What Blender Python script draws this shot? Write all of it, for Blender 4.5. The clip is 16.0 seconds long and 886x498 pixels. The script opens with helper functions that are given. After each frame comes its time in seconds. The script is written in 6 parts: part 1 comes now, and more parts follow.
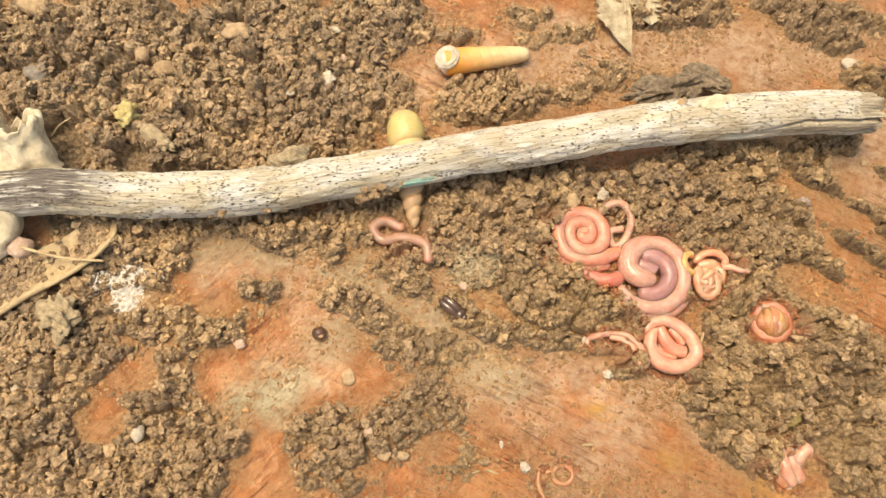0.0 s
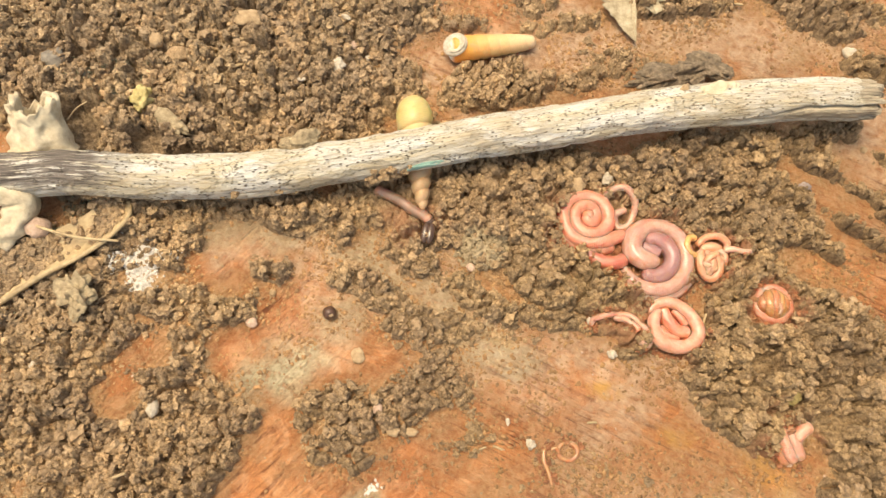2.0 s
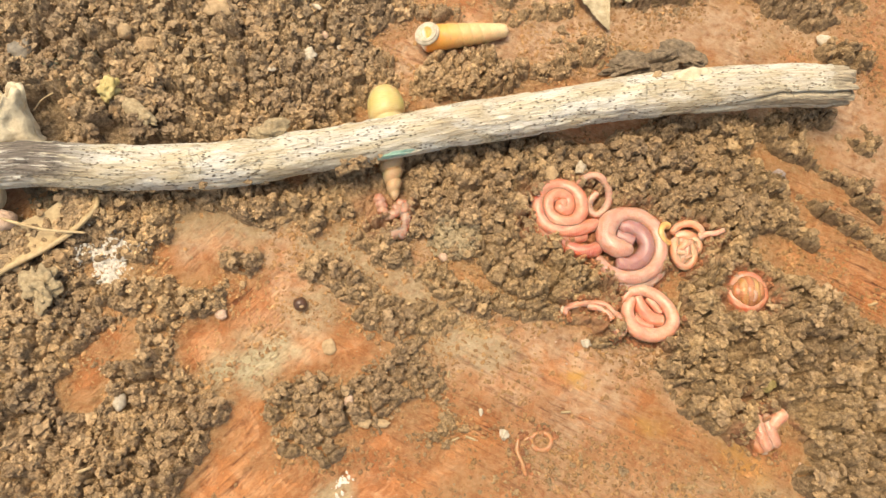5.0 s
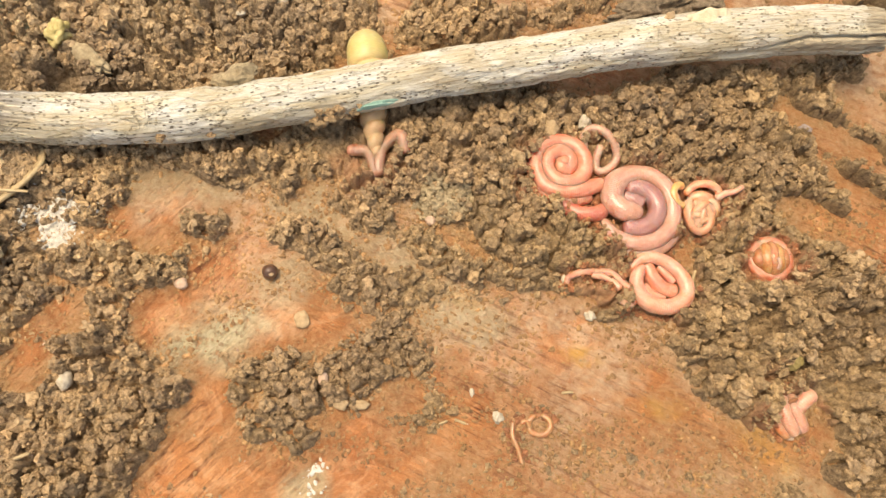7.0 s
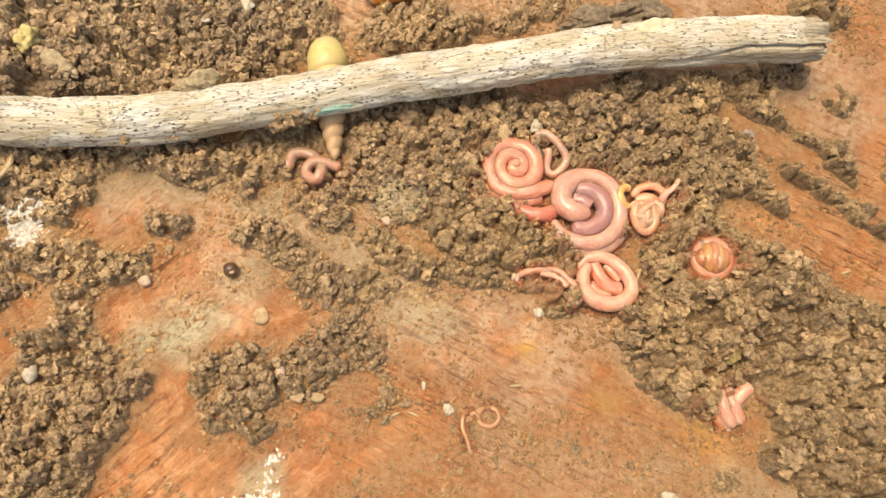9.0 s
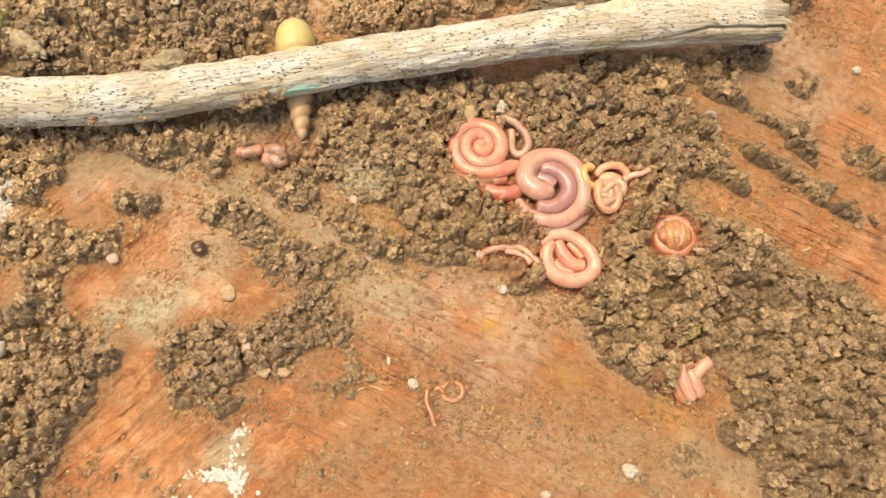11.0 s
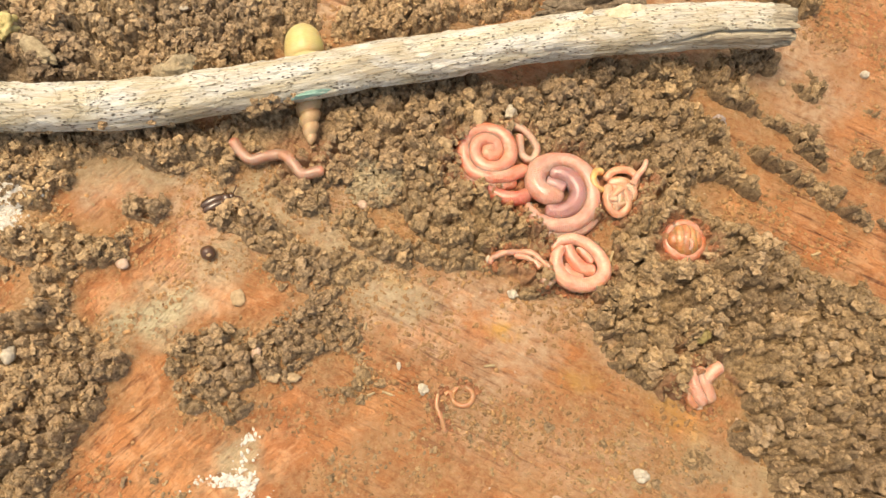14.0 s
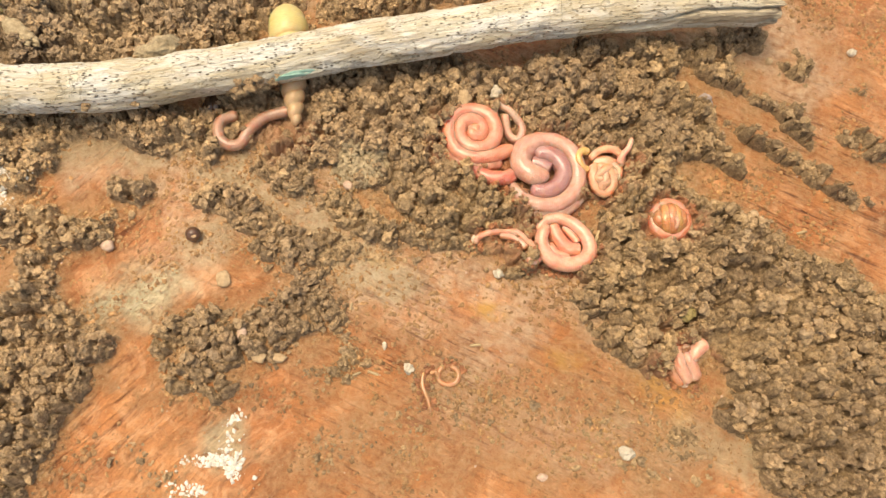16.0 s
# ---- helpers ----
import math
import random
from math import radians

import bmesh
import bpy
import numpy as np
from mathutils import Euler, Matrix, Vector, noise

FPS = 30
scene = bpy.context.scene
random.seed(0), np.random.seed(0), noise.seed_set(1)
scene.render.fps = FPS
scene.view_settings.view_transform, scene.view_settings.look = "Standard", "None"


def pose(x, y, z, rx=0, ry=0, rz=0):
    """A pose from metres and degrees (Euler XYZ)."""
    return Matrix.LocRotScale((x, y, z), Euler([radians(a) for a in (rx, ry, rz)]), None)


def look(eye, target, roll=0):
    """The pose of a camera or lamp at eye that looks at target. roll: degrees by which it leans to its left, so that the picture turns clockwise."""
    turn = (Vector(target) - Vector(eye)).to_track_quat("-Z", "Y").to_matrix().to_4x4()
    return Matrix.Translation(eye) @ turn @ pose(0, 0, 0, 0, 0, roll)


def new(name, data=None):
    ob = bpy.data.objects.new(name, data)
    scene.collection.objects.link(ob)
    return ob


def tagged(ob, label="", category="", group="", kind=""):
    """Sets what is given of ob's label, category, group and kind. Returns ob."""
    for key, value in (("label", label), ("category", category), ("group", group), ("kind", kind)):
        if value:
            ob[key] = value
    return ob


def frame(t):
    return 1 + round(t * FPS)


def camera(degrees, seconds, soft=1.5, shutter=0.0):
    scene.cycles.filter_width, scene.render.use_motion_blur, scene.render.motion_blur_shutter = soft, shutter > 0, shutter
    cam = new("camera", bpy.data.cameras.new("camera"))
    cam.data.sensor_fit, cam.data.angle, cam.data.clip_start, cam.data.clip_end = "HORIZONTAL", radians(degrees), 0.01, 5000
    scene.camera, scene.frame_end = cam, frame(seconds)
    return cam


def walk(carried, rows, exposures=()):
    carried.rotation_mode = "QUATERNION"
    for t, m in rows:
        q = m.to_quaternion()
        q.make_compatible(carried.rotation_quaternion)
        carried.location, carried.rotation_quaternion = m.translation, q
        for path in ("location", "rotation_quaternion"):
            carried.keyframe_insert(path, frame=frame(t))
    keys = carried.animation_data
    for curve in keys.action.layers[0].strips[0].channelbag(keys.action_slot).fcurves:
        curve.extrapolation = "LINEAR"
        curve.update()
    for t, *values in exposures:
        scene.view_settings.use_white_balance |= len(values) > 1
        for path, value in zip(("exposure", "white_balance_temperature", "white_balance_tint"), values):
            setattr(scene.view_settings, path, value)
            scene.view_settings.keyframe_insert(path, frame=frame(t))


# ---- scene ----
# sky and sun strength, exposure and white balance
SKY, SUN = 0.116, 1.34
EXPOSE = [(0, 1.08, 8250, 8), (16, 1.08, 8250, 8)]
cam = camera(61.92, 16.0, 1.4)
walk(cam, [  # path begin
    (0, look((-0.00680, -0.03760, 0.13198), (0.00043, 0.00175, -0.00219), 9.93)),
    (0.5, look((-0.00717, -0.03800, 0.13241), (-0.00013, 0.00162, -0.00168), 9.52)),
    (1, look((-0.00905, -0.03925, 0.13233), (-0.00235, 0.00017, -0.00184), 9.47)),
    (1.5, look((-0.00902, -0.03880, 0.13265), (-0.00231, 0.00048, -0.00156), 9.56)),
    (2, look((-0.00820, -0.04180, 0.13359), (-0.00117, -0.00221, -0.00052), 9.81)),
    (2.5, look((-0.00523, -0.04257, 0.13464), (0.00179, -0.00258, 0.00066), 9.53)),
    (3, look((-0.00506, -0.04474, 0.13217), (0.00209, -0.00511, -0.00192), 9.54)),
    (3.5, look((-0.00451, -0.04398, 0.13257), (0.00244, -0.00435, -0.00152), 9.35)),
    (4, look((-0.00449, -0.04335, 0.13219), (0.00315, -0.00371, -0.00186), 10.26)),
    (6.3, look((0.00002, -0.04476, 0.13153), (0.00835, -0.00389, -0.00211), 10.60)),
    (6.5, look((0.00184, -0.04391, 0.12357), (0.01011, -0.00312, -0.01010), 10.64)),
    (7, look((-0.00087, -0.04508, 0.11684), (0.00692, -0.00579, -0.01731), 10.41)),
    (7.5, look((0.00095, -0.04453, 0.11974), (0.00953, -0.00503, -0.01430), 11.46)),
    (8, look((0.00224, -0.04584, 0.12038), (0.01076, -0.00680, -0.01379), 11.52)),
    (8.5, look((0.00261, -0.04504, 0.12201), (0.01186, -0.00581, -0.01207), 12.48)),
    (9, look((0.00517, -0.04695, 0.12189), (0.01441, -0.00748, -0.01211), 12.40)),
    (9.5, look((0.01025, -0.05175, 0.12202), (0.02080, -0.01282, -0.01204), 14.14)),
    (9.7, look((0.01027, -0.05053, 0.12271), (0.02059, -0.01163, -0.01138), 13.78)),
    (11.8, look((0.00933, -0.05217, 0.12295), (0.01947, -0.01230, -0.01087), 13.31)),
    (12, look((0.00861, -0.05257, 0.12244), (0.01824, -0.01203, -0.01121), 12.38)),
    (12.5, look((0.00973, -0.05181, 0.12291), (0.01965, -0.01186, -0.01090), 12.98)),
    (13, look((0.00876, -0.05300, 0.12149), (0.01883, -0.01260, -0.01217), 12.98)),
    (13.5, look((0.00839, -0.05161, 0.12174), (0.01845, -0.01173, -0.01209), 13.09)),
    (14, look((0.00862, -0.05106, 0.12263), (0.01863, -0.01083, -0.01109), 12.92)),
    (14.5, look((0.00906, -0.05101, 0.12262), (0.01927, -0.01150, -0.01130), 13.34)),
    (15, look((0.00839, -0.05142, 0.12246), (0.01803, -0.01154, -0.01139), 12.57)),
    (15.5, look((0.00849, -0.05322, 0.12100), (0.01822, -0.01442, -0.01316), 12.85)),
    (16, look((0.01098, -0.05294, 0.12226), (0.02109, -0.01434, -0.01194), 13.22)),
], EXPOSE)

# ---- light ----
world = bpy.data.worlds.new("overcast_sky")
scene.world = world
world.use_nodes = True
wn = world.node_tree
sky = wn.nodes.new("ShaderNodeTexSky")
sky.sky_type = "NISHITA"
sky.sun_disc = False
sky.sun_elevation = radians(72)
sky.sun_rotation = radians(-54)
sky.dust_density = 4.0
wn.links.new(sky.outputs[0], wn.nodes["Background"].inputs[0])
wn.nodes["Background"].inputs[1].default_value = SKY
sun = new("sun", bpy.data.lights.new("sun", "SUN"))
sun.data.energy, sun.data.angle, sun.data.color = SUN, radians(28), (1.0, 0.93, 0.82)
sun.matrix_world = look((-0.15, 0.11, 0.58), (0, 0, 0))

# ---- materials ----
MM = 0.001
rng = np.random.default_rng(7)


def shader(name, rough=0.8):
    """A node material with its principled shader; coordinates are the thing's own, in millimetres."""
    m = bpy.data.materials.new(name)
    m.use_nodes = True
    nt = m.node_tree
    p = nt.nodes["Principled BSDF"]
    p.inputs["Roughness"].default_value = rough
    co = nt.nodes.new("ShaderNodeTexCoord")
    mp = nt.nodes.new("ShaderNodeMapping")
    mp.inputs["Scale"].default_value = (1000, 1000, 1000)
    nt.links.new(co.outputs["Object"], mp.inputs["Vector"])
    return m, nt, p, mp.outputs[0]


def noise_tex(nt, co, scale, detail=4, rough=0.6, stretch=None, turn=0, distort=0):
    if stretch:
        mp = nt.nodes.new("ShaderNodeMapping")
        mp.inputs["Scale"].default_value = stretch
        mp.inputs["Rotation"].default_value = (0, 0, radians(turn))
        mp.vector_type = "TEXTURE" if turn else "POINT"
        if turn:
            mp.inputs["Scale"].default_value = tuple(1 / s for s in stretch)
        nt.links.new(co, mp.inputs["Vector"])
        co = mp.outputs[0]
    n = nt.nodes.new("ShaderNodeTexNoise")
    n.inputs["Scale"].default_value, n.inputs["Detail"].default_value, n.inputs["Roughness"].default_value = scale, detail, rough
    n.inputs["Distortion"].default_value = distort
    nt.links.new(co, n.inputs["Vector"])
    return n.outputs[0]


def ramp(nt, fac, *stops):
    r = nt.nodes.new("ShaderNodeValToRGB")
    els = r.color_ramp.elements
    while len(els) < len(stops):
        els.new(0.5)
    for e, (at, col) in zip(els, stops):
        e.position = at
        e.color = (*col, 1) if isinstance(col, tuple) else (col, col, col, 1)
    nt.links.new(fac, r.inputs[0])
    return r.outputs[0]


def blend(nt, fac, a, b, how="MIX"):
    n = nt.nodes.new("ShaderNodeMix")
    n.data_type, n.blend_type = "RGBA", how
    for s, v in ((n.inputs[0], fac), (n.inputs[6], a), (n.inputs[7], b)):
        if isinstance(v, (int, float)):
            s.default_value = v
        elif isinstance(v, tuple):
            s.default_value = (*v, 1)
        else:
            nt.links.new(v, s)
    return n.outputs[2]


def calc(nt, how, a, b=0.0):
    n = nt.nodes.new("ShaderNodeMath")
    n.operation = how
    for s, v in zip(n.inputs, (a, b)):
        if isinstance(v, (int, float)):
            s.default_value = v
        else:
            nt.links.new(v, s)
    return n.outputs[0]


def bump(nt, p, height, mm, strength=1.0):
    b = nt.nodes.new("ShaderNodeBump")
    b.inputs["Strength"].default_value, b.inputs["Distance"].default_value = strength, mm * MM
    nt.links.new(height, b.inputs["Height"])
    nt.links.new(b.outputs[0], p.inputs["Normal"])


def attribute(nt, name):
    n = nt.nodes.new("ShaderNodeAttribute")
    n.attribute_name = name
    return n.outputs["Fac"]


def island(nt):
    return nt.nodes.new("ShaderNodeNewGeometry").outputs["Random Per Island"]


def soil_material(name, dark, mid, light, by_island):
    m, nt, p, co = shader(name, 0.92)
    big = noise_tex(nt, co, 0.05, 3)
    fine = noise_tex(nt, co, 1.3, 5, 0.7)
    col = ramp(nt, fine, (0.3, dark), (0.52, mid), (0.72, light))
    col = blend(nt, 0.7, col, ramp(nt, big, (0.35, (0.80, 0.78, 0.80)), (0.65, (1.16, 1.15, 1.08))), "MULTIPLY")
    where = nt.nodes.new("ShaderNodeSeparateXYZ")
    nt.links.new(co, where.inputs[0])
    lie = calc(nt, "MULTIPLY", calc(nt, "SUBTRACT", where.outputs[0], where.outputs[1]), 0.008)
    lie = calc(nt, "ADD", calc(nt, "ADD", lie, 0.0), big)
    col = blend(nt, 1.0, col, ramp(nt, lie, (0.0, (1.10, 1.09, 1.14)), (0.28, (1.34, 1.27, 1.23)), (0.55, (1.10, 1.05, 1.04)), (0.95, (1.01, 0.945, 0.885))), "MULTIPLY")
    if by_island:
        col = blend(nt, 0.8, col, ramp(nt, island(nt), (0.0, (0.66, 0.63, 0.60)), (0.2, (0.82, 0.82, 0.84)), (0.5, (1.0, 0.97, 0.93)), (0.9, (1.24, 1.23, 1.19)), (1.0, (1.42, 1.38, 1.30))), "MULTIPLY")
    # wet reddish soil round the worms
    damp = calc(nt, "MULTIPLY", attribute(nt, "damp"), ramp(nt, noise_tex(nt, co, 0.5, 4), (0.3, 0.5), (0.6, 1.0)))
    col = blend(nt, damp, col, (0.37, 0.155, 0.075))
    nt.links.new(col, p.inputs["Base Color"])
    nt.links.new(calc(nt, "SUBTRACT", 0.92, calc(nt, "MULTIPLY", damp, 0.4)), p.inputs["Roughness"])
    bump(nt, p, noise_tex(nt, co, 1.9, 6, 0.8), 0.4, 0.9)
    return m


STREW = soil_material("dusty_grains", (0.22, 0.13, 0.06), (0.38, 0.235, 0.115), (0.52, 0.345, 0.18), True)
# darker than the crumbs on it: shade of the cracks put into colour
SOIL = soil_material("crumbly_soil", (0.10, 0.066, 0.035), (0.285, 0.205, 0.116), (0.45, 0.342, 0.21), False)
WET = soil_material("wet_reddish_crumbs", (0.21, 0.085, 0.042), (0.36, 0.165, 0.085), (0.46, 0.26, 0.15), True)
CRUMB = soil_material("soil_crumbs", (0.15, 0.102, 0.056), (0.36, 0.262, 0.150), (0.50, 0.385, 0.24), True)


def board_material():
    m, nt, p, co = shader("worn_red_board", 0.62)
    tone = noise_tex(nt, co, 0.045, 5, 0.6, distort=0.6)
    col = ramp(nt, tone, (0.30, (0.36, 0.128, 0.042)), (0.50, (0.44, 0.172, 0.058)), (0.70, (0.49, 0.225, 0.086)))
    # grain runs two ways, as the board is sawn
    right = noise_tex(nt, co, 1.0, 4, 0.62, (0.10, 1.0, 1), -27, 0.25)
    left = noise_tex(nt, co, 1.0, 4, 0.65, (0.10, 0.7, 1), 44, 0.3)
    grain = blend(nt, attribute(nt, "side"), left, right)
    worn = calc(nt, "MAXIMUM", ramp(nt, noise_tex(nt, co, 0.07, 3), (0.38, 0.25), (0.6, 0.85)), attribute(nt, "groove"))
    col = blend(nt, worn, col, ramp(nt, grain, (0.36, (0.42, 0.33, 0.27)), (0.44, (0.95, 0.93, 0.91)), (0.7, (1.20, 1.24, 1.26))), "MULTIPLY")
    mottle = noise_tex(nt, co, 0.8, 8, 0.8)
    col = blend(nt, 0.8, col, ramp(nt, mottle, (0.34, (0.52, 0.47, 0.42)), (0.47, (0.98, 0.98, 0.98)), (0.66, (1.26, 1.30, 1.34))), "MULTIPLY")
    # paler scuffs
    scuff = ramp(nt, noise_tex(nt, co, 0.28, 6, 0.7, distort=0.8), (0.46, 0.0), (0.64, 0.75))
    col = blend(nt, scuff, col, (0.60, 0.325, 0.16))
    # dust of dry soil lies where soil has been
    speck = noise_tex(nt, co, 0.8, 6, 0.72)
    dust = calc(nt, "ADD", attribute(nt, "dust"), calc(nt, "MULTIPLY", calc(nt, "SUBTRACT", speck, 0.5), 1.5))
    dust = calc(nt, "ADD", dust, calc(nt, "MULTIPLY", calc(nt, "SUBTRACT", noise_tex(nt, co, 0.16, 4), 0.5), 1.2))
    mask = ramp(nt, dust, (0.22, 0.0), (0.9, 0.92))
    earth = ramp(nt, noise_tex(nt, co, 1.1, 5, 0.7), (0.3, (0.23, 0.135, 0.06)), (0.50, (0.43, 0.27, 0.13)), (0.72, (0.60, 0.42, 0.25)))
    col = blend(nt, mask, col, earth)
    # pinkish-tan haze of dried mud
    mud = calc(nt, "MULTIPLY", attribute(nt, "haze"), ramp(nt, noise_tex(nt, co, 0.4, 6, 0.7, distort=0.5), (0.36, 0.15), (0.58, 0.95)))
    col = blend(nt, mud, col, ramp(nt, speck, (0.33, (0.44, 0.27, 0.155)), (0.5, (0.62, 0.42, 0.265)), (0.7, (0.70, 0.52, 0.35))))
    cuts = ramp(nt, grain, (0.37, (0.60, 0.46, 0.38)), (0.45, (1.0, 1.0, 1.0)))
    col = blend(nt, calc(nt, "MULTIPLY", attribute(nt, "groove"), 0.85), col, cuts, "MULTIPLY")
    # ochre and grey-green films
    ochre = calc(nt, "MULTIPLY", attribute(nt, "ochre"), ramp(nt, noise_tex(nt, co, 0.35, 4), (0.35, 0.0), (0.6, 1.0)))
    col = blend(nt, ochre, col, (0.56, 0.29, 0.065))
    film = calc(nt, "MULTIPLY", attribute(nt, "film"), ramp(nt, noise_tex(nt, co, 0.6, 5, 0.7), (0.34, 0.15), (0.48, 1.0)))
    col = blend(nt, film, col, ramp(nt, speck, (0.35, (0.36, 0.30, 0.165)), (0.65, (0.56, 0.47, 0.30))))
    nt.links.new(col, p.inputs["Base Color"])
    h = calc(nt, "ADD", calc(nt, "MULTIPLY", calc(nt, "MULTIPLY", grain, calc(nt, "ADD", worn, 0.3)), 2.6), calc(nt, "ADD", calc(nt, "MULTIPLY", speck, 0.9), calc(nt, "MULTIPLY", mask, 0.8)))
    h = calc(nt, "ADD", h, calc(nt, "MULTIPLY", film, 0.9))
    bump(nt, p, h, 0.7, 0.9)
    return m


BOARD = board_material()


def twig_material():
    m, nt, p, co = shader("bleached_twig_bark", 0.8)
    uv = nt.nodes.new("ShaderNodeUVMap").outputs[0]
    sep = nt.nodes.new("ShaderNodeSeparateXYZ")
    nt.links.new(uv, sep.inputs[0])
    fibre = noise_tex(nt, uv, 1.0, 5, 0.65, (0.22, 3.0, 1))
    col = ramp(nt, fibre, (0.27, (0.42, 0.35, 0.245)), (0.36, (0.57, 0.52, 0.41)), (0.50, (0.655, 0.63, 0.55)), (0.78, (0.72, 0.71, 0.655)))
    patch = noise_tex(nt, uv, 1.0, 4, 0.6, (0.09, 0.35, 1), distort=0.5)
    col = blend(nt, 0.9, col, ramp(nt, patch, (0.34, (0.86, 0.77, 0.60)), (0.46, (0.96, 0.93, 0.84)), (0.54, (1.0, 1.0, 1.0)), (0.68, (0.94, 0.96, 0.99))), "MULTIPLY")
    # black specks of fungus in rows
    mp = nt.nodes.new("ShaderNodeMapping")
    mp.inputs["Scale"].default_value = (1.0, 2.4, 1)
    nt.links.new(uv, mp.inputs["Vector"])
    spots = nt.nodes.new("ShaderNodeTexVoronoi")
    spots.inputs["Scale"].default_value = 1.0
    nt.links.new(mp.outputs[0], spots.inputs["Vector"])
    pick = nt.nodes.new("ShaderNodeSeparateColor")
    nt.links.new(spots.outputs["Color"], pick.inputs[0])
    where = noise_tex(nt, uv, 1.0, 2, 0.5, (0.10, 0.5, 1))
    dots = calc(nt, "MULTIPLY", ramp(nt, spots.outputs["Distance"], (0.20, 0.9), (0.36, 0.0)), ramp(nt, calc(nt, "ADD", calc(nt, "MULTIPLY", pick.outputs[0], 0.4), where), (0.60, 0.0), (0.68, 1.0)))
    col = blend(nt, dots, col, (0.10, 0.078, 0.055))
    hair = ramp(nt, noise_tex(nt, uv, 1.0, 6, 0.6, (0.3, 1.6, 1), distort=1.0), (0.485, 0.0), (0.5, 1.0), (0.515, 0.0))
    col = blend(nt, calc(nt, "MULTIPLY", hair, 0.12), col, (0.10, 0.075, 0.05))
    # cracked, flaking plates of bark
    mp = nt.nodes.new("ShaderNodeMapping")
    mp.inputs["Scale"].default_value = (0.17, 0.55, 1)
    wob = nt.nodes.new("ShaderNodeMix")
    wob.data_type, wob.blend_type = "RGBA", "LINEAR_LIGHT"
    wob.inputs[0].default_value = 0.5
    nt.links.new(uv, wob.inputs[6])
    nz = nt.nodes.new("ShaderNodeTexNoise")
    nz.inputs["Scale"].default_value = 0.8
    nz.inputs["Detail"].default_value = 5
    nt.links.new(uv, nz.inputs["Vector"])
    nt.links.new(nz.outputs["Color"], wob.inputs[7])
    nt.links.new(wob.outputs[2], mp.inputs["Vector"])
    plates = nt.nodes.new("ShaderNodeTexVoronoi")
    plates.feature = "DISTANCE_TO_EDGE"
    plates.inputs["Scale"].default_value = 1.0
    nt.links.new(mp.outputs[0], plates.inputs["Vector"])
    gaps = calc(nt, "MULTIPLY", ramp(nt, plates.outputs["Distance"], (0.0, 1.0), (0.03, 0.0)), ramp(nt, noise_tex(nt, uv, 0.3, 3), (0.44, 0.0), (0.56, 0.85)))
    col = blend(nt, calc(nt, "MULTIPLY", gaps, 0.28), col, (0.17, 0.125, 0.08))
    tint = noise_tex(nt, uv, 1.0, 5, 0.7, (0.5, 1.1, 1), distort=1.0)
    col = blend(nt, 0.8, col, ramp(nt, tint, (0.33, (0.72, 0.66, 0.55)), (0.42, (0.96, 0.96, 0.95)), (0.6, (1.03, 1.03, 1.03))), "MULTIPLY")
    # short brown dashes along the grain
    dash = ramp(nt, noise_tex(nt, uv, 1.0, 3, 0.6, (0.55, 4.5, 1)), (0.35, 0.55), (0.42, 0.0))
    col = blend(nt, dash, col, (0.30, 0.235, 0.15))
    # tan dirt rubbed into the bark
    dirt = noise_tex(nt, uv, 1.0, 5, 0.68, (0.06, 0.16, 1), distort=0.8)
    col = blend(nt, ramp(nt, dirt, (0.44, 0.0), (0.62, 0.75)), col, ramp(nt, fibre, (0.3, (0.30, 0.225, 0.13)), (0.6, (0.52, 0.43, 0.28))))
    # bare grey-tan wood below the crack
    wood = ramp(nt, noise_tex(nt, uv, 1.0, 5, 0.7, (0.15, 2.2, 1)), (0.32, (0.20, 0.155, 0.10)), (0.5, (0.40, 0.33, 0.225)), (0.7, (0.52, 0.45, 0.33)))
    col = blend(nt, attribute(nt, "peeled"), col, wood)
    # grey stripped wood near the fork
    grey = calc(nt, "MULTIPLY", attribute(nt, "stripped"), ramp(nt, noise_tex(nt, uv, 1.0, 5, 0.65, (0.12, 1.2, 1)), (0.39, 0.0), (0.48, 1.0)))
    col = blend(nt, grey, col, ramp(nt, fibre, (0.35, (0.06, 0.048, 0.038)), (0.65, (0.23, 0.195, 0.16))))
    nt.links.new(col, p.inputs["Base Color"])
    bump(nt, p, calc(nt, "SUBTRACT", calc(nt, "ADD", fibre, calc(nt, "MULTIPLY", patch, 0.5)), calc(nt, "MULTIPLY", calc(nt, "MAXIMUM", dots, gaps), 0.7)), 0.4, 0.9)
    return m


TWIG = twig_material()


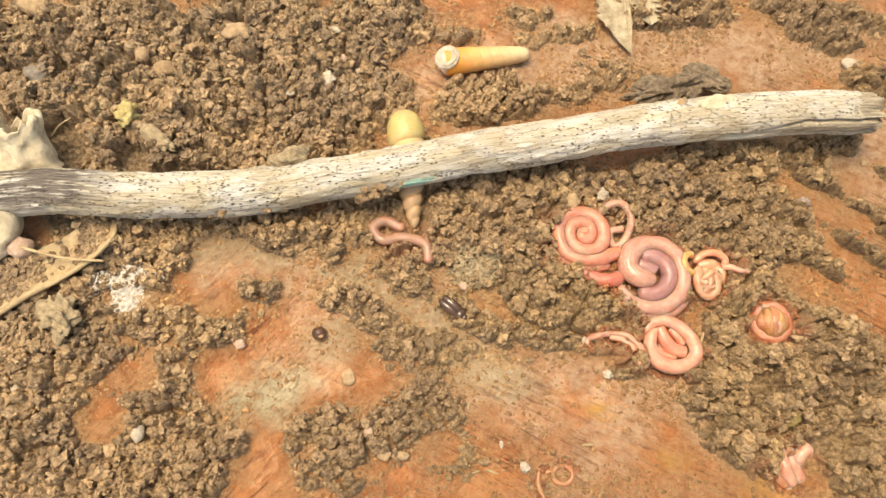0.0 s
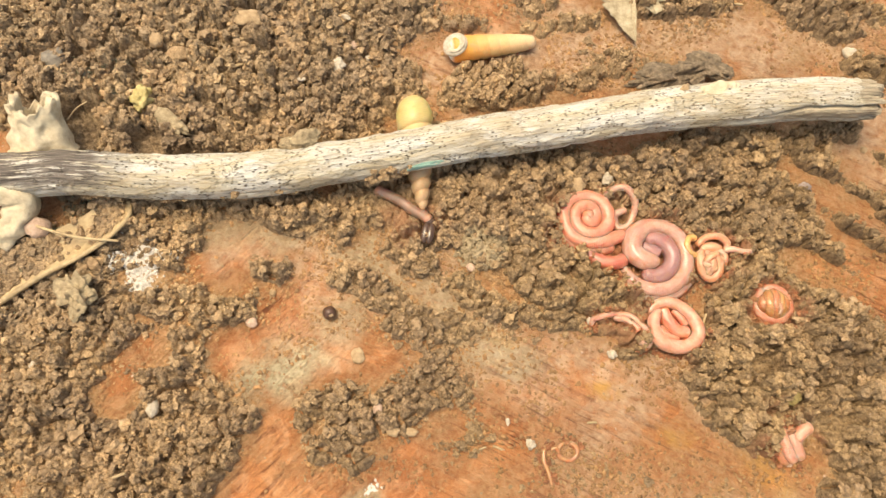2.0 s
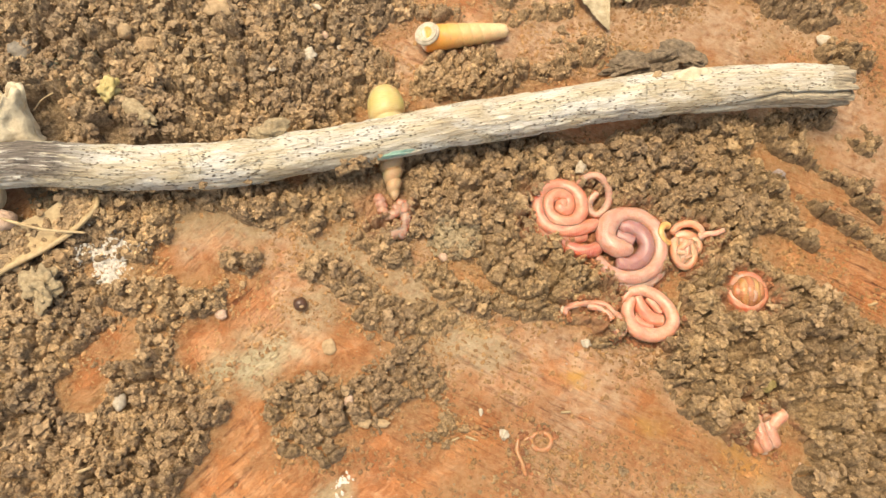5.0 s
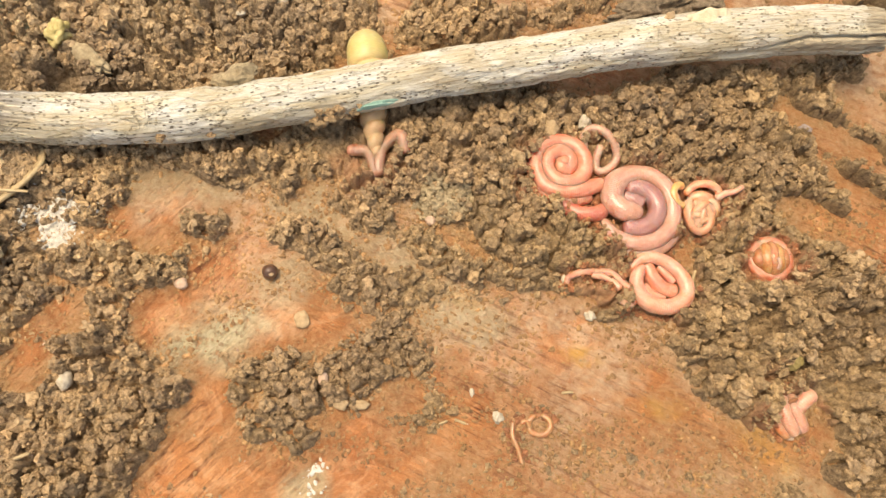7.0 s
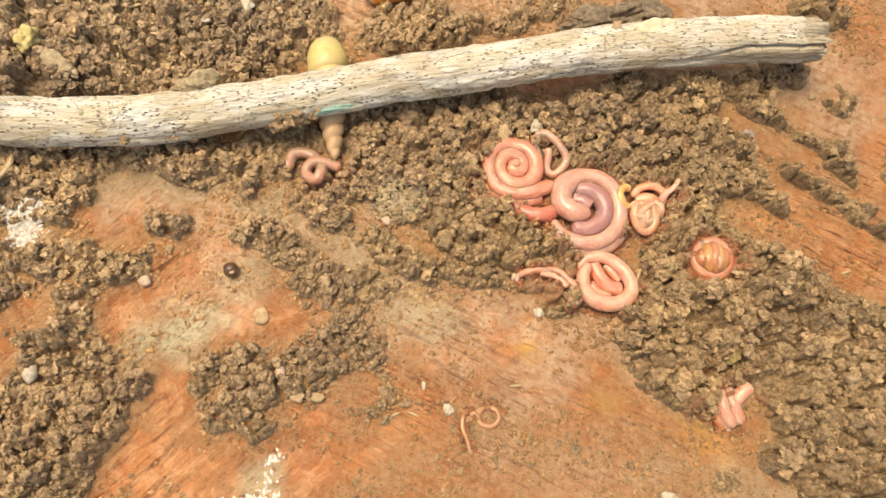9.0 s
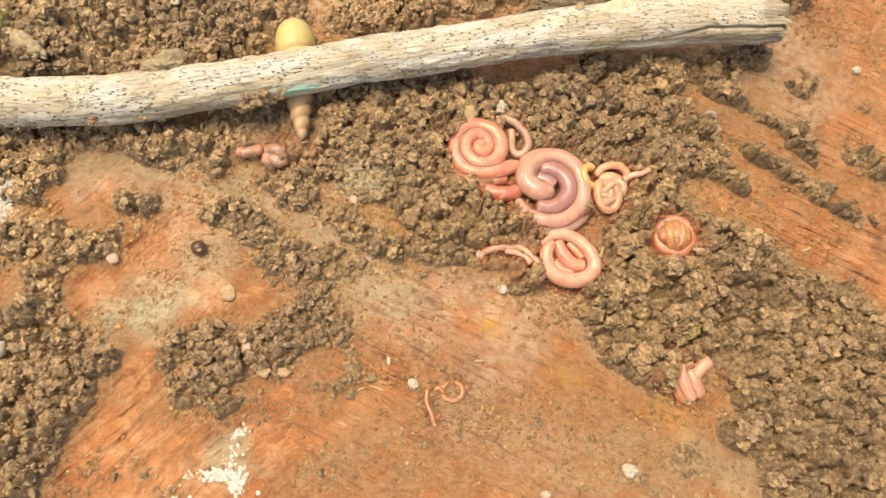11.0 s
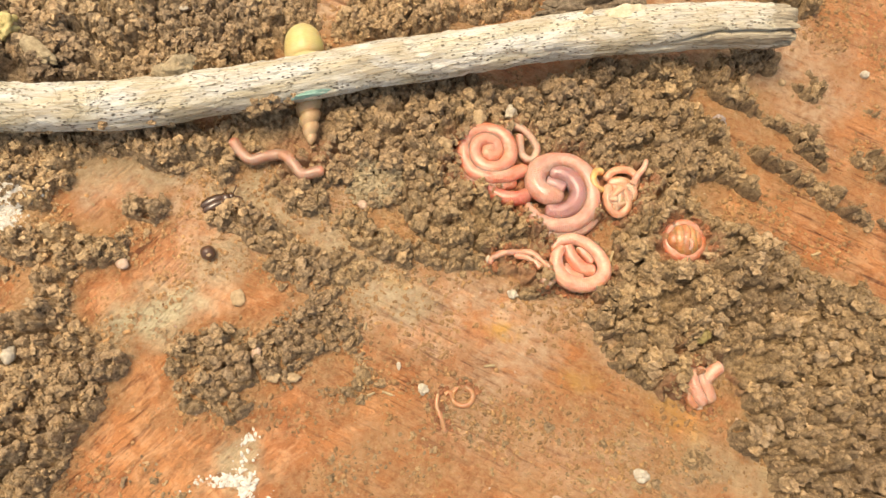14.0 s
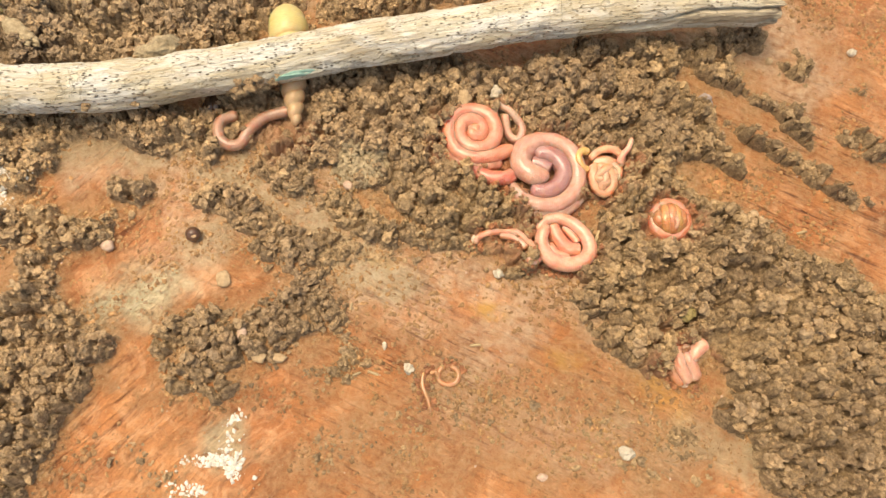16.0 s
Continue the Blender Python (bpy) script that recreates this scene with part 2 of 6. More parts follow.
def worm_material(name, pale, deep, ring=3.2, rough=0.32):
    """Moist, slightly translucent skin with rings across the body; u of the map runs along it in millimetres."""
    m, nt, p, co = shader(name, rough)
    uv = nt.nodes.new("ShaderNodeUVMap").outputs[0]
    w = nt.nodes.new("ShaderNodeTexWave")
    w.inputs["Scale"].default_value = ring / 6.283 * 2
    w.inputs["Distortion"].default_value = 1.0
    w.inputs["Detail"].default_value = 1
    nt.links.new(uv, w.inputs["Vector"])
    blotch = noise_tex(nt, uv, 1.0, 4, 0.6, (0.35, 0.6, 1))
    col = ramp(nt, blotch, (0.32, deep), (0.66, pale))
    soiled = noise_tex(nt, co, 0.9, 5, 0.7)
    col = blend(nt, ramp(nt, soiled, (0.50, 0.0), (0.66, 0.5)), col, (0.44, 0.22, 0.12))
    col = blend(nt, 0.14, col, ramp(nt, w.outputs[1], (0.1, (0.8, 0.72, 0.72)), (0.6, (1.05, 1.05, 1.05))), "MULTIPLY")
    nt.links.new(col, p.inputs["Base Color"])
    p.inputs["Subsurface Weight"].default_value = 0.95
    p.inputs["Subsurface Radius"].default_value = (1.0, 0.5, 0.35)
    p.inputs["Subsurface Scale"].default_value = 0.0022
    p.inputs["Coat Weight"].default_value = 0.7
    p.inputs["Coat Roughness"].default_value = 0.22
    wet = noise_tex(nt, uv, 1.0, 4, 0.7, (0.9, 1.3, 1))
    nt.links.new(ramp(nt, wet, (0.35, 0.28), (0.6, 0.52)), p.inputs["Roughness"])
    bump(nt, p, calc(nt, "ADD", calc(nt, "MULTIPLY", w.outputs[1], 0.25), calc(nt, "ADD", blotch, calc(nt, "MULTIPLY", wet, 1.6))), 0.16, 0.8)
    return m


W_RED = worm_material("red_worm_skin", (0.71, 0.335, 0.225), (0.60, 0.185, 0.11))
W_MAUVE = worm_material("mauve_worm_skin", (0.62, 0.37, 0.275), (0.50, 0.24, 0.175))
W_PALE = worm_material("pale_worm_skin", (0.74, 0.415, 0.295), (0.65, 0.29, 0.19))
W_FLESH = worm_material("flesh_worm_skin", (0.66, 0.37, 0.26), (0.54, 0.235, 0.15))
W_CRAWL = worm_material("brownish_worm_skin", (0.54, 0.295, 0.20), (0.42, 0.19, 0.12))
W_ORANGE = worm_material("orange_worm_skin", (0.58, 0.27, 0.13), (0.46, 0.16, 0.07))
W_PEACH = worm_material("peach_worm_skin", (0.74, 0.40, 0.25), (0.63, 0.26, 0.14))
W_TAN = worm_material("tan_worm_skin", (0.47, 0.24, 0.105), (0.38, 0.17, 0.07))
W_YELLOW = worm_material("yellow_worm_skin", (0.74, 0.45, 0.17), (0.62, 0.32, 0.10))
W_SCARLET = worm_material("scarlet_worm_skin", (0.61, 0.235, 0.16), (0.50, 0.13, 0.085))
W_OCHRE = worm_material("ochre_worm_skin", (0.62, 0.34, 0.14), (0.50, 0.21, 0.08))
W_DARK = worm_material("purple_worm_skin", (0.42, 0.225, 0.20), (0.32, 0.145, 0.135))


def speckled(name, a, b, scale=1.0, rough=0.6, relief=0.15, coat=0.0):
    m, nt, p, co = shader(name, rough)
    nt.links.new(ramp(nt, noise_tex(nt, co, scale, 5, 0.65), (0.32, a), (0.68, b)), p.inputs["Base Color"])
    p.inputs["Coat Weight"].default_value = coat
    bump(nt, p, noise_tex(nt, co, scale * 2.5, 5, 0.7), relief, 0.8)
    return m


STONE_TAN = speckled("tan_stone", (0.34, 0.225, 0.115), (0.53, 0.38, 0.22), 1.0, 0.8, 0.3)
HUSK = speckled("dusty_tan_husk", (0.27, 0.20, 0.11), (0.52, 0.41, 0.25), 1.1, 0.9, 0.5)
STONE_OCHRE = speckled("ochre_crust", (0.20, 0.145, 0.05), (0.36, 0.27, 0.09))
STONE_WHITE = speckled("white_stone", (0.40, 0.33, 0.23), (0.68, 0.60, 0.47), 1.0, 0.75, 0.3)
STONE_PINK = speckled("pinkish_stone", (0.44, 0.29, 0.20), (0.68, 0.49, 0.36), 1.0, 0.75, 0.3)
STONE_VIOLET = speckled("violet_grey_stone", (0.25, 0.19, 0.16), (0.48, 0.39, 0.35), 1.4, 0.8, 0.4)
STONE_GREY = speckled("grey_stone", (0.15, 0.13, 0.10), (0.30, 0.26, 0.20))
SEED = speckled("glossy_seed_coat", (0.055, 0.027, 0.015), (0.13, 0.062, 0.034), 0.5, 0.32, 0.06, 0.15)
BEETLE = speckled("glossy_beetle_shell", (0.045, 0.022, 0.011), (0.11, 0.055, 0.026), 0.4, 0.25, 0.01, 0.5)
STRAW = speckled("dry_straw", (0.32, 0.22, 0.11), (0.56, 0.43, 0.24), 0.5)
PALE_LEAF = speckled("dry_pale_leaf", (0.28, 0.21, 0.115), (0.56, 0.47, 0.31), 0.6, 0.8, 0.4)
YELLOW = speckled("yellow_fungus", (0.34, 0.26, 0.08), (0.58, 0.48, 0.21), 0.8)
GREEN = speckled("green_flake", (0.17, 0.34, 0.27), (0.34, 0.50, 0.41), 0.8)
BARK = speckled("dark_bark", (0.075, 0.055, 0.034), (0.34, 0.255, 0.165), 0.9, 0.9, 0.7)
MOULD = speckled("white_mould", (0.48, 0.44, 0.37), (0.76, 0.72, 0.64), 1.2, 0.95)
MOSS = speckled("grey_green_moss", (0.13, 0.125, 0.07), (0.30, 0.285, 0.185), 1.2, 0.95, 0.4)
WOOD_PALE = speckled("pale_torn_wood", (0.52, 0.42, 0.27), (0.78, 0.68, 0.48), 0.5, 0.85, 0.5)


def shell_material(name, tip, body, mouth_at):
    """Glossy snail shell; u of the map goes from mouth (0) to tip (1)."""
    m, nt, p, co = shader(name, 0.35)
    uv = nt.nodes.new("ShaderNodeUVMap").outputs[0]
    sep = nt.nodes.new("ShaderNodeSeparateXYZ")
    nt.links.new(uv, sep.inputs[0])
    col = ramp(nt, sep.outputs[0], *mouth_at, (0.5, body), (1.0, tip))
    lines = noise_tex(nt, uv, 1.0, 3, 0.6, (140, 3, 1))
    col = blend(nt, 0.5, col, ramp(nt, lines, (0.3, (0.75, 0.7, 0.62)), (0.6, (1.08, 1.08, 1.08))), "MULTIPLY")
    col = blend(nt, calc(nt, "MULTIPLY", ramp(nt, noise_tex(nt, co, 0.5, 4), (0.52, 0.0), (0.7, 1.0)), 0.35), col, (0.45, 0.36, 0.25))
    nt.links.new(col, p.inputs["Base Color"])
    p.inputs["Subsurface Weight"].default_value = 0.2
    p.inputs["Subsurface Scale"].default_value = 0.0008
    bump(nt, p, lines, 0.08, 0.6)
    return m


SHELL_ORANGE = shell_material("orange_shell", (0.72, 0.56, 0.34), (0.74, 0.46, 0.20), ((0.0, (0.86, 0.82, 0.75)), (0.03, (0.86, 0.80, 0.70)), (0.06, (0.84, 0.33, 0.06)), (0.22, (0.80, 0.36, 0.08))))
SHELL_OLIVE = shell_material("olive_shell", (0.46, 0.30, 0.165), (0.46, 0.295, 0.15), ((0.0, (0.56, 0.46, 0.19)), (0.2, (0.54, 0.44, 0.17)), (0.33, (0.58, 0.43, 0.22))))

# ---- shape helpers ----


def mesh_of(name, verts, faces, mat, smooth=True, uvs=None):
    me = bpy.data.meshes.new(name)
    verts, faces = np.asarray(verts, float), np.asarray(faces, int)
    me.vertices.add(len(verts))
    me.vertices.foreach_set("co", verts.ravel())
    k = faces.shape[1]
    me.loops.add(faces.size)
    me.loops.foreach_set("vertex_index", faces.ravel())
    me.polygons.add(len(faces))
    me.polygons.foreach_set("loop_start", np.arange(0, faces.size, k))
    me.polygons.foreach_set("use_smooth", np.full(len(faces), smooth))
    if uvs is not None:
        layer = me.uv_layers.new(name="map")
        layer.data.foreach_set("uv", np.asarray(uvs, float)[faces.ravel()].ravel())
    me.materials.append(mat)
    me.update(calc_edges=True)
    return me


def place_mesh(name, me, parent=None, label=""):
    """Links a mesh whose points are in world metres as an object whose origin is at its base."""
    n = len(me.vertices)
    co = np.empty(n * 3)
    me.vertices.foreach_get("co", co)
    co = co.reshape(-1, 3)
    base = np.array([*(co[:, :2].min(0) + co[:, :2].max(0)) / 2, co[:, 2].min()])
    me.vertices.foreach_set("co", (co - base).ravel())
    me.update()
    ob = new(name, me)
    ob.location = Vector(base)
    if parent:
        ob.parent = parent
        ob.location = Vector(base) - parent.location
    if label:
        tagged(ob, label)
    return ob


def anchor(name, x, y, z=0.0):
    ob = new(name)
    ob.empty_display_size = 0.002
    ob.location = (x * MM, y * MM, z * MM)
    return ob


def lattice(nx, ny, wrap=False):
    """Quads of a grid of nx rows by ny columns; wrap closes the columns."""
    i, j = np.meshgrid(np.arange(nx - 1), np.arange(ny if wrap else ny - 1), indexing="ij")
    j2 = (j + 1) % ny
    return np.stack([i * ny + j, (i + 1) * ny + j, (i + 1) * ny + j2, i * ny + j2], -1).reshape(-1, 4)


def spline(points, n):
    """n points evenly spaced along a smooth curve through the given ones."""
    p = np.asarray(points, float)
    p = np.vstack([2 * p[0] - p[1], p, 2 * p[-1] - p[-2]])
    out = []
    for a, b, c, d in zip(p, p[1:], p[2:], p[3:]):
        t = np.linspace(0, 1, 24, endpoint=False)[:, None]
        out.append(0.5 * (2 * b + (c - a) * t + (2 * a - 5 * b + 4 * c - d) * t**2 + (3 * b - a - 3 * c + d) * t**3))
    q = np.vstack(out + [p[-2:-1]])
    s = np.r_[0, np.cumsum(np.linalg.norm(np.diff(q, axis=0), axis=1))]
    u = np.linspace(0, s[-1], n)
    return np.stack([np.interp(u, s, q[:, k]) for k in range(3)], 1)


def tube_mesh(name, line, radii, mat, sides=14, wobble=0.0, cap=True):
    """A round body along a line in millimetres, with closed, rounded ends."""
    line, radii = np.asarray(line, float), np.broadcast_to(radii, len(line)).astype(float)
    tan = np.gradient(line, axis=0)
    tan /= np.linalg.norm(tan, axis=1)[:, None] + 1e-9
    s = np.r_[0, np.cumsum(np.linalg.norm(np.diff(line, axis=0), axis=1))]
    side = np.cross(tan[0], (0, 0, 1.0))
    side = side / np.linalg.norm(side) if np.linalg.norm(side) > 0.05 else np.array([1.0, 0, 0])
    verts, uv = [], []
    ang = np.linspace(0, 2 * np.pi, sides, endpoint=False)
    for c, t, r, u in zip(line, tan, radii, s):
        side = side - t * (side @ t)
        side /= np.linalg.norm(side)
        up = np.cross(side, t)
        rr = r * (1 + wobble * np.array([noise.noise((u * 0.5, np.cos(a) * 1.5, np.sin(a) * 1.5 + 7)) for a in ang])) if wobble else r
        verts.append(c + (np.cos(ang)[:, None] * side + np.sin(ang)[:, None] * up) * (rr if np.isscalar(rr) else rr[:, None]))
        uv.append(np.stack([np.full(sides, u), np.abs(ang - np.pi) * r], 1))
    return mesh_of(name, np.vstack(verts) * MM, lattice(len(line), sides, True), mat, True, np.vstack(uv))


def rounded(n, r, ends=1.0, ends2=None):
    """Radii along a body that close to points at both ends."""
    u = np.linspace(0, 1, n)
    e2 = ends if ends2 is None else ends2
    k = 0.07
    return r * np.sqrt(np.clip(1 - np.clip((k * ends - u) / (k * ends), 0, 1) ** 2, 0.0005, 1)) * np.sqrt(np.clip(1 - np.clip((u - 1 + k * e2) / (k * e2), 0, 1) ** 2, 0.0005, 1))


def lump_mesh(name, r, mat, squash=(1, 1, 1), seed=0, rough=0.25, sub=2, smooth=True):
    bm = bmesh.new()
    bmesh.ops.create_icosphere(bm, subdivisions=sub, radius=1)
    for v in bm.verts:
        k = 1 + rough * noise.noise(v.co * 1.3 + Vector((seed * 3.7, 0, 0))) + rough * 0.5 * noise.noise(v.co * 3.1 + Vector((0, seed * 2.3, 0)))
        v.co = Vector((v.co.x * squash[0], v.co.y * squash[1], v.co.z * squash[2])) * (k * r * MM)
    me = bpy.data.meshes.new(name)
    bm.to_mesh(me)
    bm.free()
    me.polygons.foreach_set("use_smooth", [smooth] * len(me.polygons))
    me.materials.append(mat)
    return me


# ---- the ground: a soil sheet under a worn red board, with soil heaped on it ----
def value_noise(x, y, scale, seed):
    """Smooth noise from -1 to 1 on arrays, features of the given size."""
    table = np.random.default_rng(seed).random((256, 256)) * 2 - 1
    u, v = np.asarray(x) / scale + 71.3, np.asarray(y) / scale + 37.7
    i, j = np.floor(u).astype(int), np.floor(v).astype(int)
    f, g = u - i, v - j
    f, g = f * f * (3 - 2 * f), g * g * (3 - 2 * g)
    a, b = table[i % 256, j % 256], table[(i + 1) % 256, j % 256]
    c, d = table[i % 256, (j + 1) % 256], table[(i + 1) % 256, (j + 1) % 256]
    return (a * (1 - f) + b * f) * (1 - g) + (c * (1 - f) + d * f) * g


def fbm(x, y, scale, octaves, seed):
    return sum(value_noise(x, y, scale / 2**k, seed + k) * 0.5**k for k in range(octaves)) / 1.6


HEAPS, BARE, PITS, FILMS, OCHRES = [], [], [], [], []


def heap(x, y, rx, ry, deg=0, h=2.0):
    """Soil lies in an uneven oval about x, y, to the depth h, all in millimetres."""
    HEAPS.append((x, y, rx, ry, deg, h))


def bare(x, y, rx, ry, deg=0, amount=1.0):
    BARE.append((x, y, rx, ry, deg, amount))


def pit(x, y, rx, ry, deg=0, depth=4.0):
    PITS.append((x, y, rx, ry, deg, depth))


def oval(x, y, item, warp=None):
    """1 at the middle of an oval, 0 outside, over arrays; warp makes its outline uneven."""
    cx, cy, rx, ry, deg = item[:5]
    c, s = math.cos(radians(deg)), math.sin(radians(deg))
    dx, dy = x - cx, y - cy
    d = np.hypot((dx * c + dy * s) / rx, (dy * c - dx * s) / ry)
    d = d if warp is None else d + warp
    t = np.clip((1.22 - d) / 0.7, 0, 1)
    return t * t * (3 - 2 * t)


# behind the twig
heap(-63.6, 38.9, 52, 22, 4, 3.6)
heap(-28.3, 30.7, 26, 14, 0, 3.2)
heap(-14.3, 46.0, 14, 12, 0, 2.2)
heap(8.1, 31.7, 17, 5.5, 8, 1.7)
heap(26.6, 38.9, 9, 5, 20, 0.9)
heap(44.1, 52.9, 10, 5, 0, 1.8)
heap(82.9, 46.2, 12, 6, -20, 1.3)
heap(76.7, 52.8, 20, 4, -12, 0.9)
heap(88.5, 37.1, 8, 4, -20, 1.0)
heap(-57.0, 21.0, 10, 8, 0, 5.2)
heap(-69.0, 26.0, 9, 8, 0, 5.2)
# along the front of the twig
heap(-70.1, -2.2, 24, 13, 20, 1.5)
heap(-38.5, 19.4, 26, 5, 2, 2.6)
heap(-49.7, 3.1, 13, 6, 0, 2.0)
heap(-31.4, 5.3, 16, 5.0, 0, 2.2)
heap(-23.6, 2.6, 7, 5, 0, 2.9)
heap(-12.7, 6.4, 10, 7, 0, 2.2)
heap(5.3, 7.6, 17, 10, 0, 2.2)
heap(8.2, -1.3, 9, 7, 20, 3.2)
heap(19.5, 13.3, 17, 6, 6, 1.7)
heap(20.4, -7.7, 18, 9, -30, 2.4)
heap(-2.2, 2.0, 8, 6, 0, 1.5)
heap(26.1, -16.1, 11, 3.5, -8, 1.5)
heap(-33.5, -4.8, 5, 3.6, 0, 1.9)
heap(-18.5, -8.5, 4, 3, 0, 1.2)
# about the coiled worms
heap(53.0, 7.6, 20, 12, -18, 2.1)
heap(44.2, -2.4, 22, 13, -30, 1.2)
heap(60.4, 13.4, 12, 6, -30, 1.9)
heap(56.9, -12.2, 14, 12, 0, 2.3)
heap(65.2, -20.5, 18, 13, -20, 3.4)
heap(56.3, -24.5, 16, 9, -30, 2.8)
heap(79.0, -31.6, 24, 14, 0, 3.8)
heap(85.5, -47.2, 17, 13, 10, 3.8)
heap(71.9, -30.5, 14, 7, -10, 3.2)
heap(73.0, -43.1, 11, 12, 0, 2.8)
heap(66.5, -46.5, 6, 5, -30, 1.6)
heap(54.0, -27.3, 12, 5, -15, 1.6)
heap(51.2, -35.0, 7, 4, -15, 1.3)
heap(59.1, 18.6, 15, 6, 0, 1.9)
heap(72.4, 17.7, 10, 6, -10, 1.6)
heap(43.5, 17.2, 9, 4, 5, 1.4)
heap(80.0, 22.7, 4, 3, 0, 1.0)
# strips of soil on the grain
heap(78.6, 2.5, 8, 2.6, -38, 1.5)
heap(88.2, -3.1, 9, 3, -75, 1.4)
heap(93.8, -8.7, 7, 2.2, -20, 1.3)
heap(84.7, 8.9, 6, 2.6, -20, 1.2)
heap(72.8, -3.2, 9, 2.8, -38, 1.2)
heap(89.4, 16.8, 7, 4, -20, 0.9)
heap(99.2, 1.5, 8, 4, -30, 1.4)
heap(80.2, 16.6, 3, 4, 0, 1.0)
heap(101.3, 12.1, 8, 3, -25, 1.1)
# the near side
heap(-70.0, -17.4, 20, 10, 0, 2.4)
heap(-55.3, -11.5, 20, 6, -4, 1.9)
heap(-42.3, -14.6, 8, 4.5, 0, 2.3)
heap(-59.2, -19.4, 9, 4, 30, 1.8)
heap(-68.8, -33.5, 18, 13, 0, 2.6)
heap(-45.3, -25.4, 8, 11, 25, 2.3)
heap(-39.9, -33.9, 9, 7, 0, 2.4)
heap(-45.3, -35.0, 17, 12, 0, 2.8)
heap(-46.6, -46.2, 16, 10, 0, 2.8)
heap(-46.9, -39.2, 15, 8, 0, 2.5)
heap(-8.6, -30.2, 17, 7, 10, 1.5)
heap(-14.7, -34.0, 14, 7, 15, 1.6)
heap(-3.3, -17.8, 12, 5, 0, 1.1)
heap(-17.1, -40.9, 9, 4, 10, 1.0)
heap(0.7, -35.9, 10, 6, -20, 0.8)
heap(-13.0, -10.5, 7, 4, -30, 1.4)
heap(-5.5, -5.5, 11, 4.5, -25, 1.5)
heap(-6.5, -0.5, 8, 4, -10, 1.4)
heap(3.0, -9.5, 9, 4, -25, 1.3)
heap(7.5, -13.0, 9, 4, -25, 1.2)
heap(16.0, -15.5, 8, 3.2, -20, 1.1)
heap(-11.0, 30.0, 6, 7, 0, 1.8)
# thin strew of soil
heap(4.0, 46.5, 9, 4, 0, 1.0)
heap(-7.0, 49.0, 7, 4, 0, 1.2)
heap(18.0, 51.0, 10, 4, 0, 0.9)
heap(26.5, 47.0, 8, 4, 10, 0.9)
heap(25.0, 34.5, 9, 4, 10, 1.0)
heap(53.0, 53.0, 9, 4, 0, 1.3)
heap(53.1, 47.1, 10, 6, 0, 0.55)
heap(72.5, 40.8, 10, 4, -15, 0.55)
heap(32.3, 37.6, 12, 5, 10, 0.75)
heap(21.3, 46.5, 12, 5, 0, 0.6)
heap(-8.6, 39.7, 8, 5, 0, 0.6)
heap(37.5, -46.8, 20, 5, -15, 0.42)
heap(56.3, -50.0, 14, 6, -20, 0.5)
heap(25.5, -43.8, 14, 5, -10, 0.38)
heap(9.7, -48.7, 12, 5, 10, 0.42)
heap(41.6, -54.0, 18, 4, -10, 0.4)
heap(34.6, -19.0, 10, 3, -10, 0.8)
heap(10.1, -17.8, 9, 4, 0, 0.6)
heap(-25.2, -50.2, 6, 6, 0, 0.4)
# bare board
bare(-54.3, -21.9, 4.8, 3.8, 20)
bare(-58.5, -29.6, 6.2, 4.8, 20)
bare(-37.0, -19.6, 8, 7, -20)
bare(-14.0, -4.5, 5, 2.2, -25, 0.7)
bare(-35.5, -19.5, 9, 4, -15)
bare(-31.6, -44.0, 17, 4, 50)
bare(-39.4, -51.4, 9, 4, 40)
bare(-37.2, -1.2, 12, 4.5, -10, 0.9)
bare(-25.9, -2.8, 6, 4.5, 0, 0.85)
bare(-53.6, -8.4, 10, 2.2, 0, 0.8)
bare(-4.1, 38.5, 7, 3.5, -12)
bare(20.9, 38.8, 9, 4, -10, 0.8)
bare(64.4, 42.6, 13, 8, -10, 0.9)
bare(30.8, 18.0, 10, 3, 0, 0.6)
bare(86.6, 20.4, 6, 3, -40, 0.8)
bare(81.5, 16.5, 8, 5, -35, 0.85)
bare(84.5, 1.4, 8, 2, -30, 0.9)
bare(76.2, -9.8, 12, 3, -35, 0.9)
bare(92.8, -14.2, 10, 3, -35, 0.9)
bare(39.8, -24.3, 7, 2.5, -10, 0.8)
bare(-0.7, -35.0, 4, 3, 0, 0.8)
bare(-29.6, -25.7, 9.5, 6.5, 20)
bare(-29.8, -33.1, 4, 6, 0)
bare(-31.2, -39.3, 8, 3.5, 50)
bare(-36.9, -47.3, 10, 4.5, 45)
bare(-23.0, -45.1, 8, 5, 45)
bare(-38.1, -20.4, 6, 3, -10)
# hollows
pit(-70.2, 21.5, 4.5, 4.5, 0, 7)
pit(-56.9, 17.6, 3.2, 3.6, 0, 7)
pit(-12.2, 11.5, 4, 4, 0, 2.0)
pit(-10.2, 6.0, 3.6, 4.5, 0, 3.5)
pit(-5.1, 7.5, 3.6, 5, 0, 1.6)
pit(-13.7, 10.5, 4, 3, 0, 2.0)
pit(19.7, 7.6, 3.5, 2.5, 0, 2.0)
pit(23.5, -9.3, 4, 2, -30, 2.5)
pit(68.2, -35.4, 5, 2.5, 0, 3.5)
pit(56.8, -24.8, 4, 2.2, -10, 2.5)
pit(64.5, -40.1, 2, 2, 0, 2.5)
pit(60.4, -13.2, 5.2, 5.2, 0, 3.0)
pit(29.5, -4.2, 5, 3.2, -15, 2.5)
pit(30.5, -17.5, 7, 3.5, 0, 1.6)
pit(38.7, -3.5, 7.8, 7.8, 0, 2.8)
pit(27.5, 2.6, 7.5, 6.5, -20, 2.5)
pit(41.1, -17.3, 6.5, 6.0, 0, 2.5)
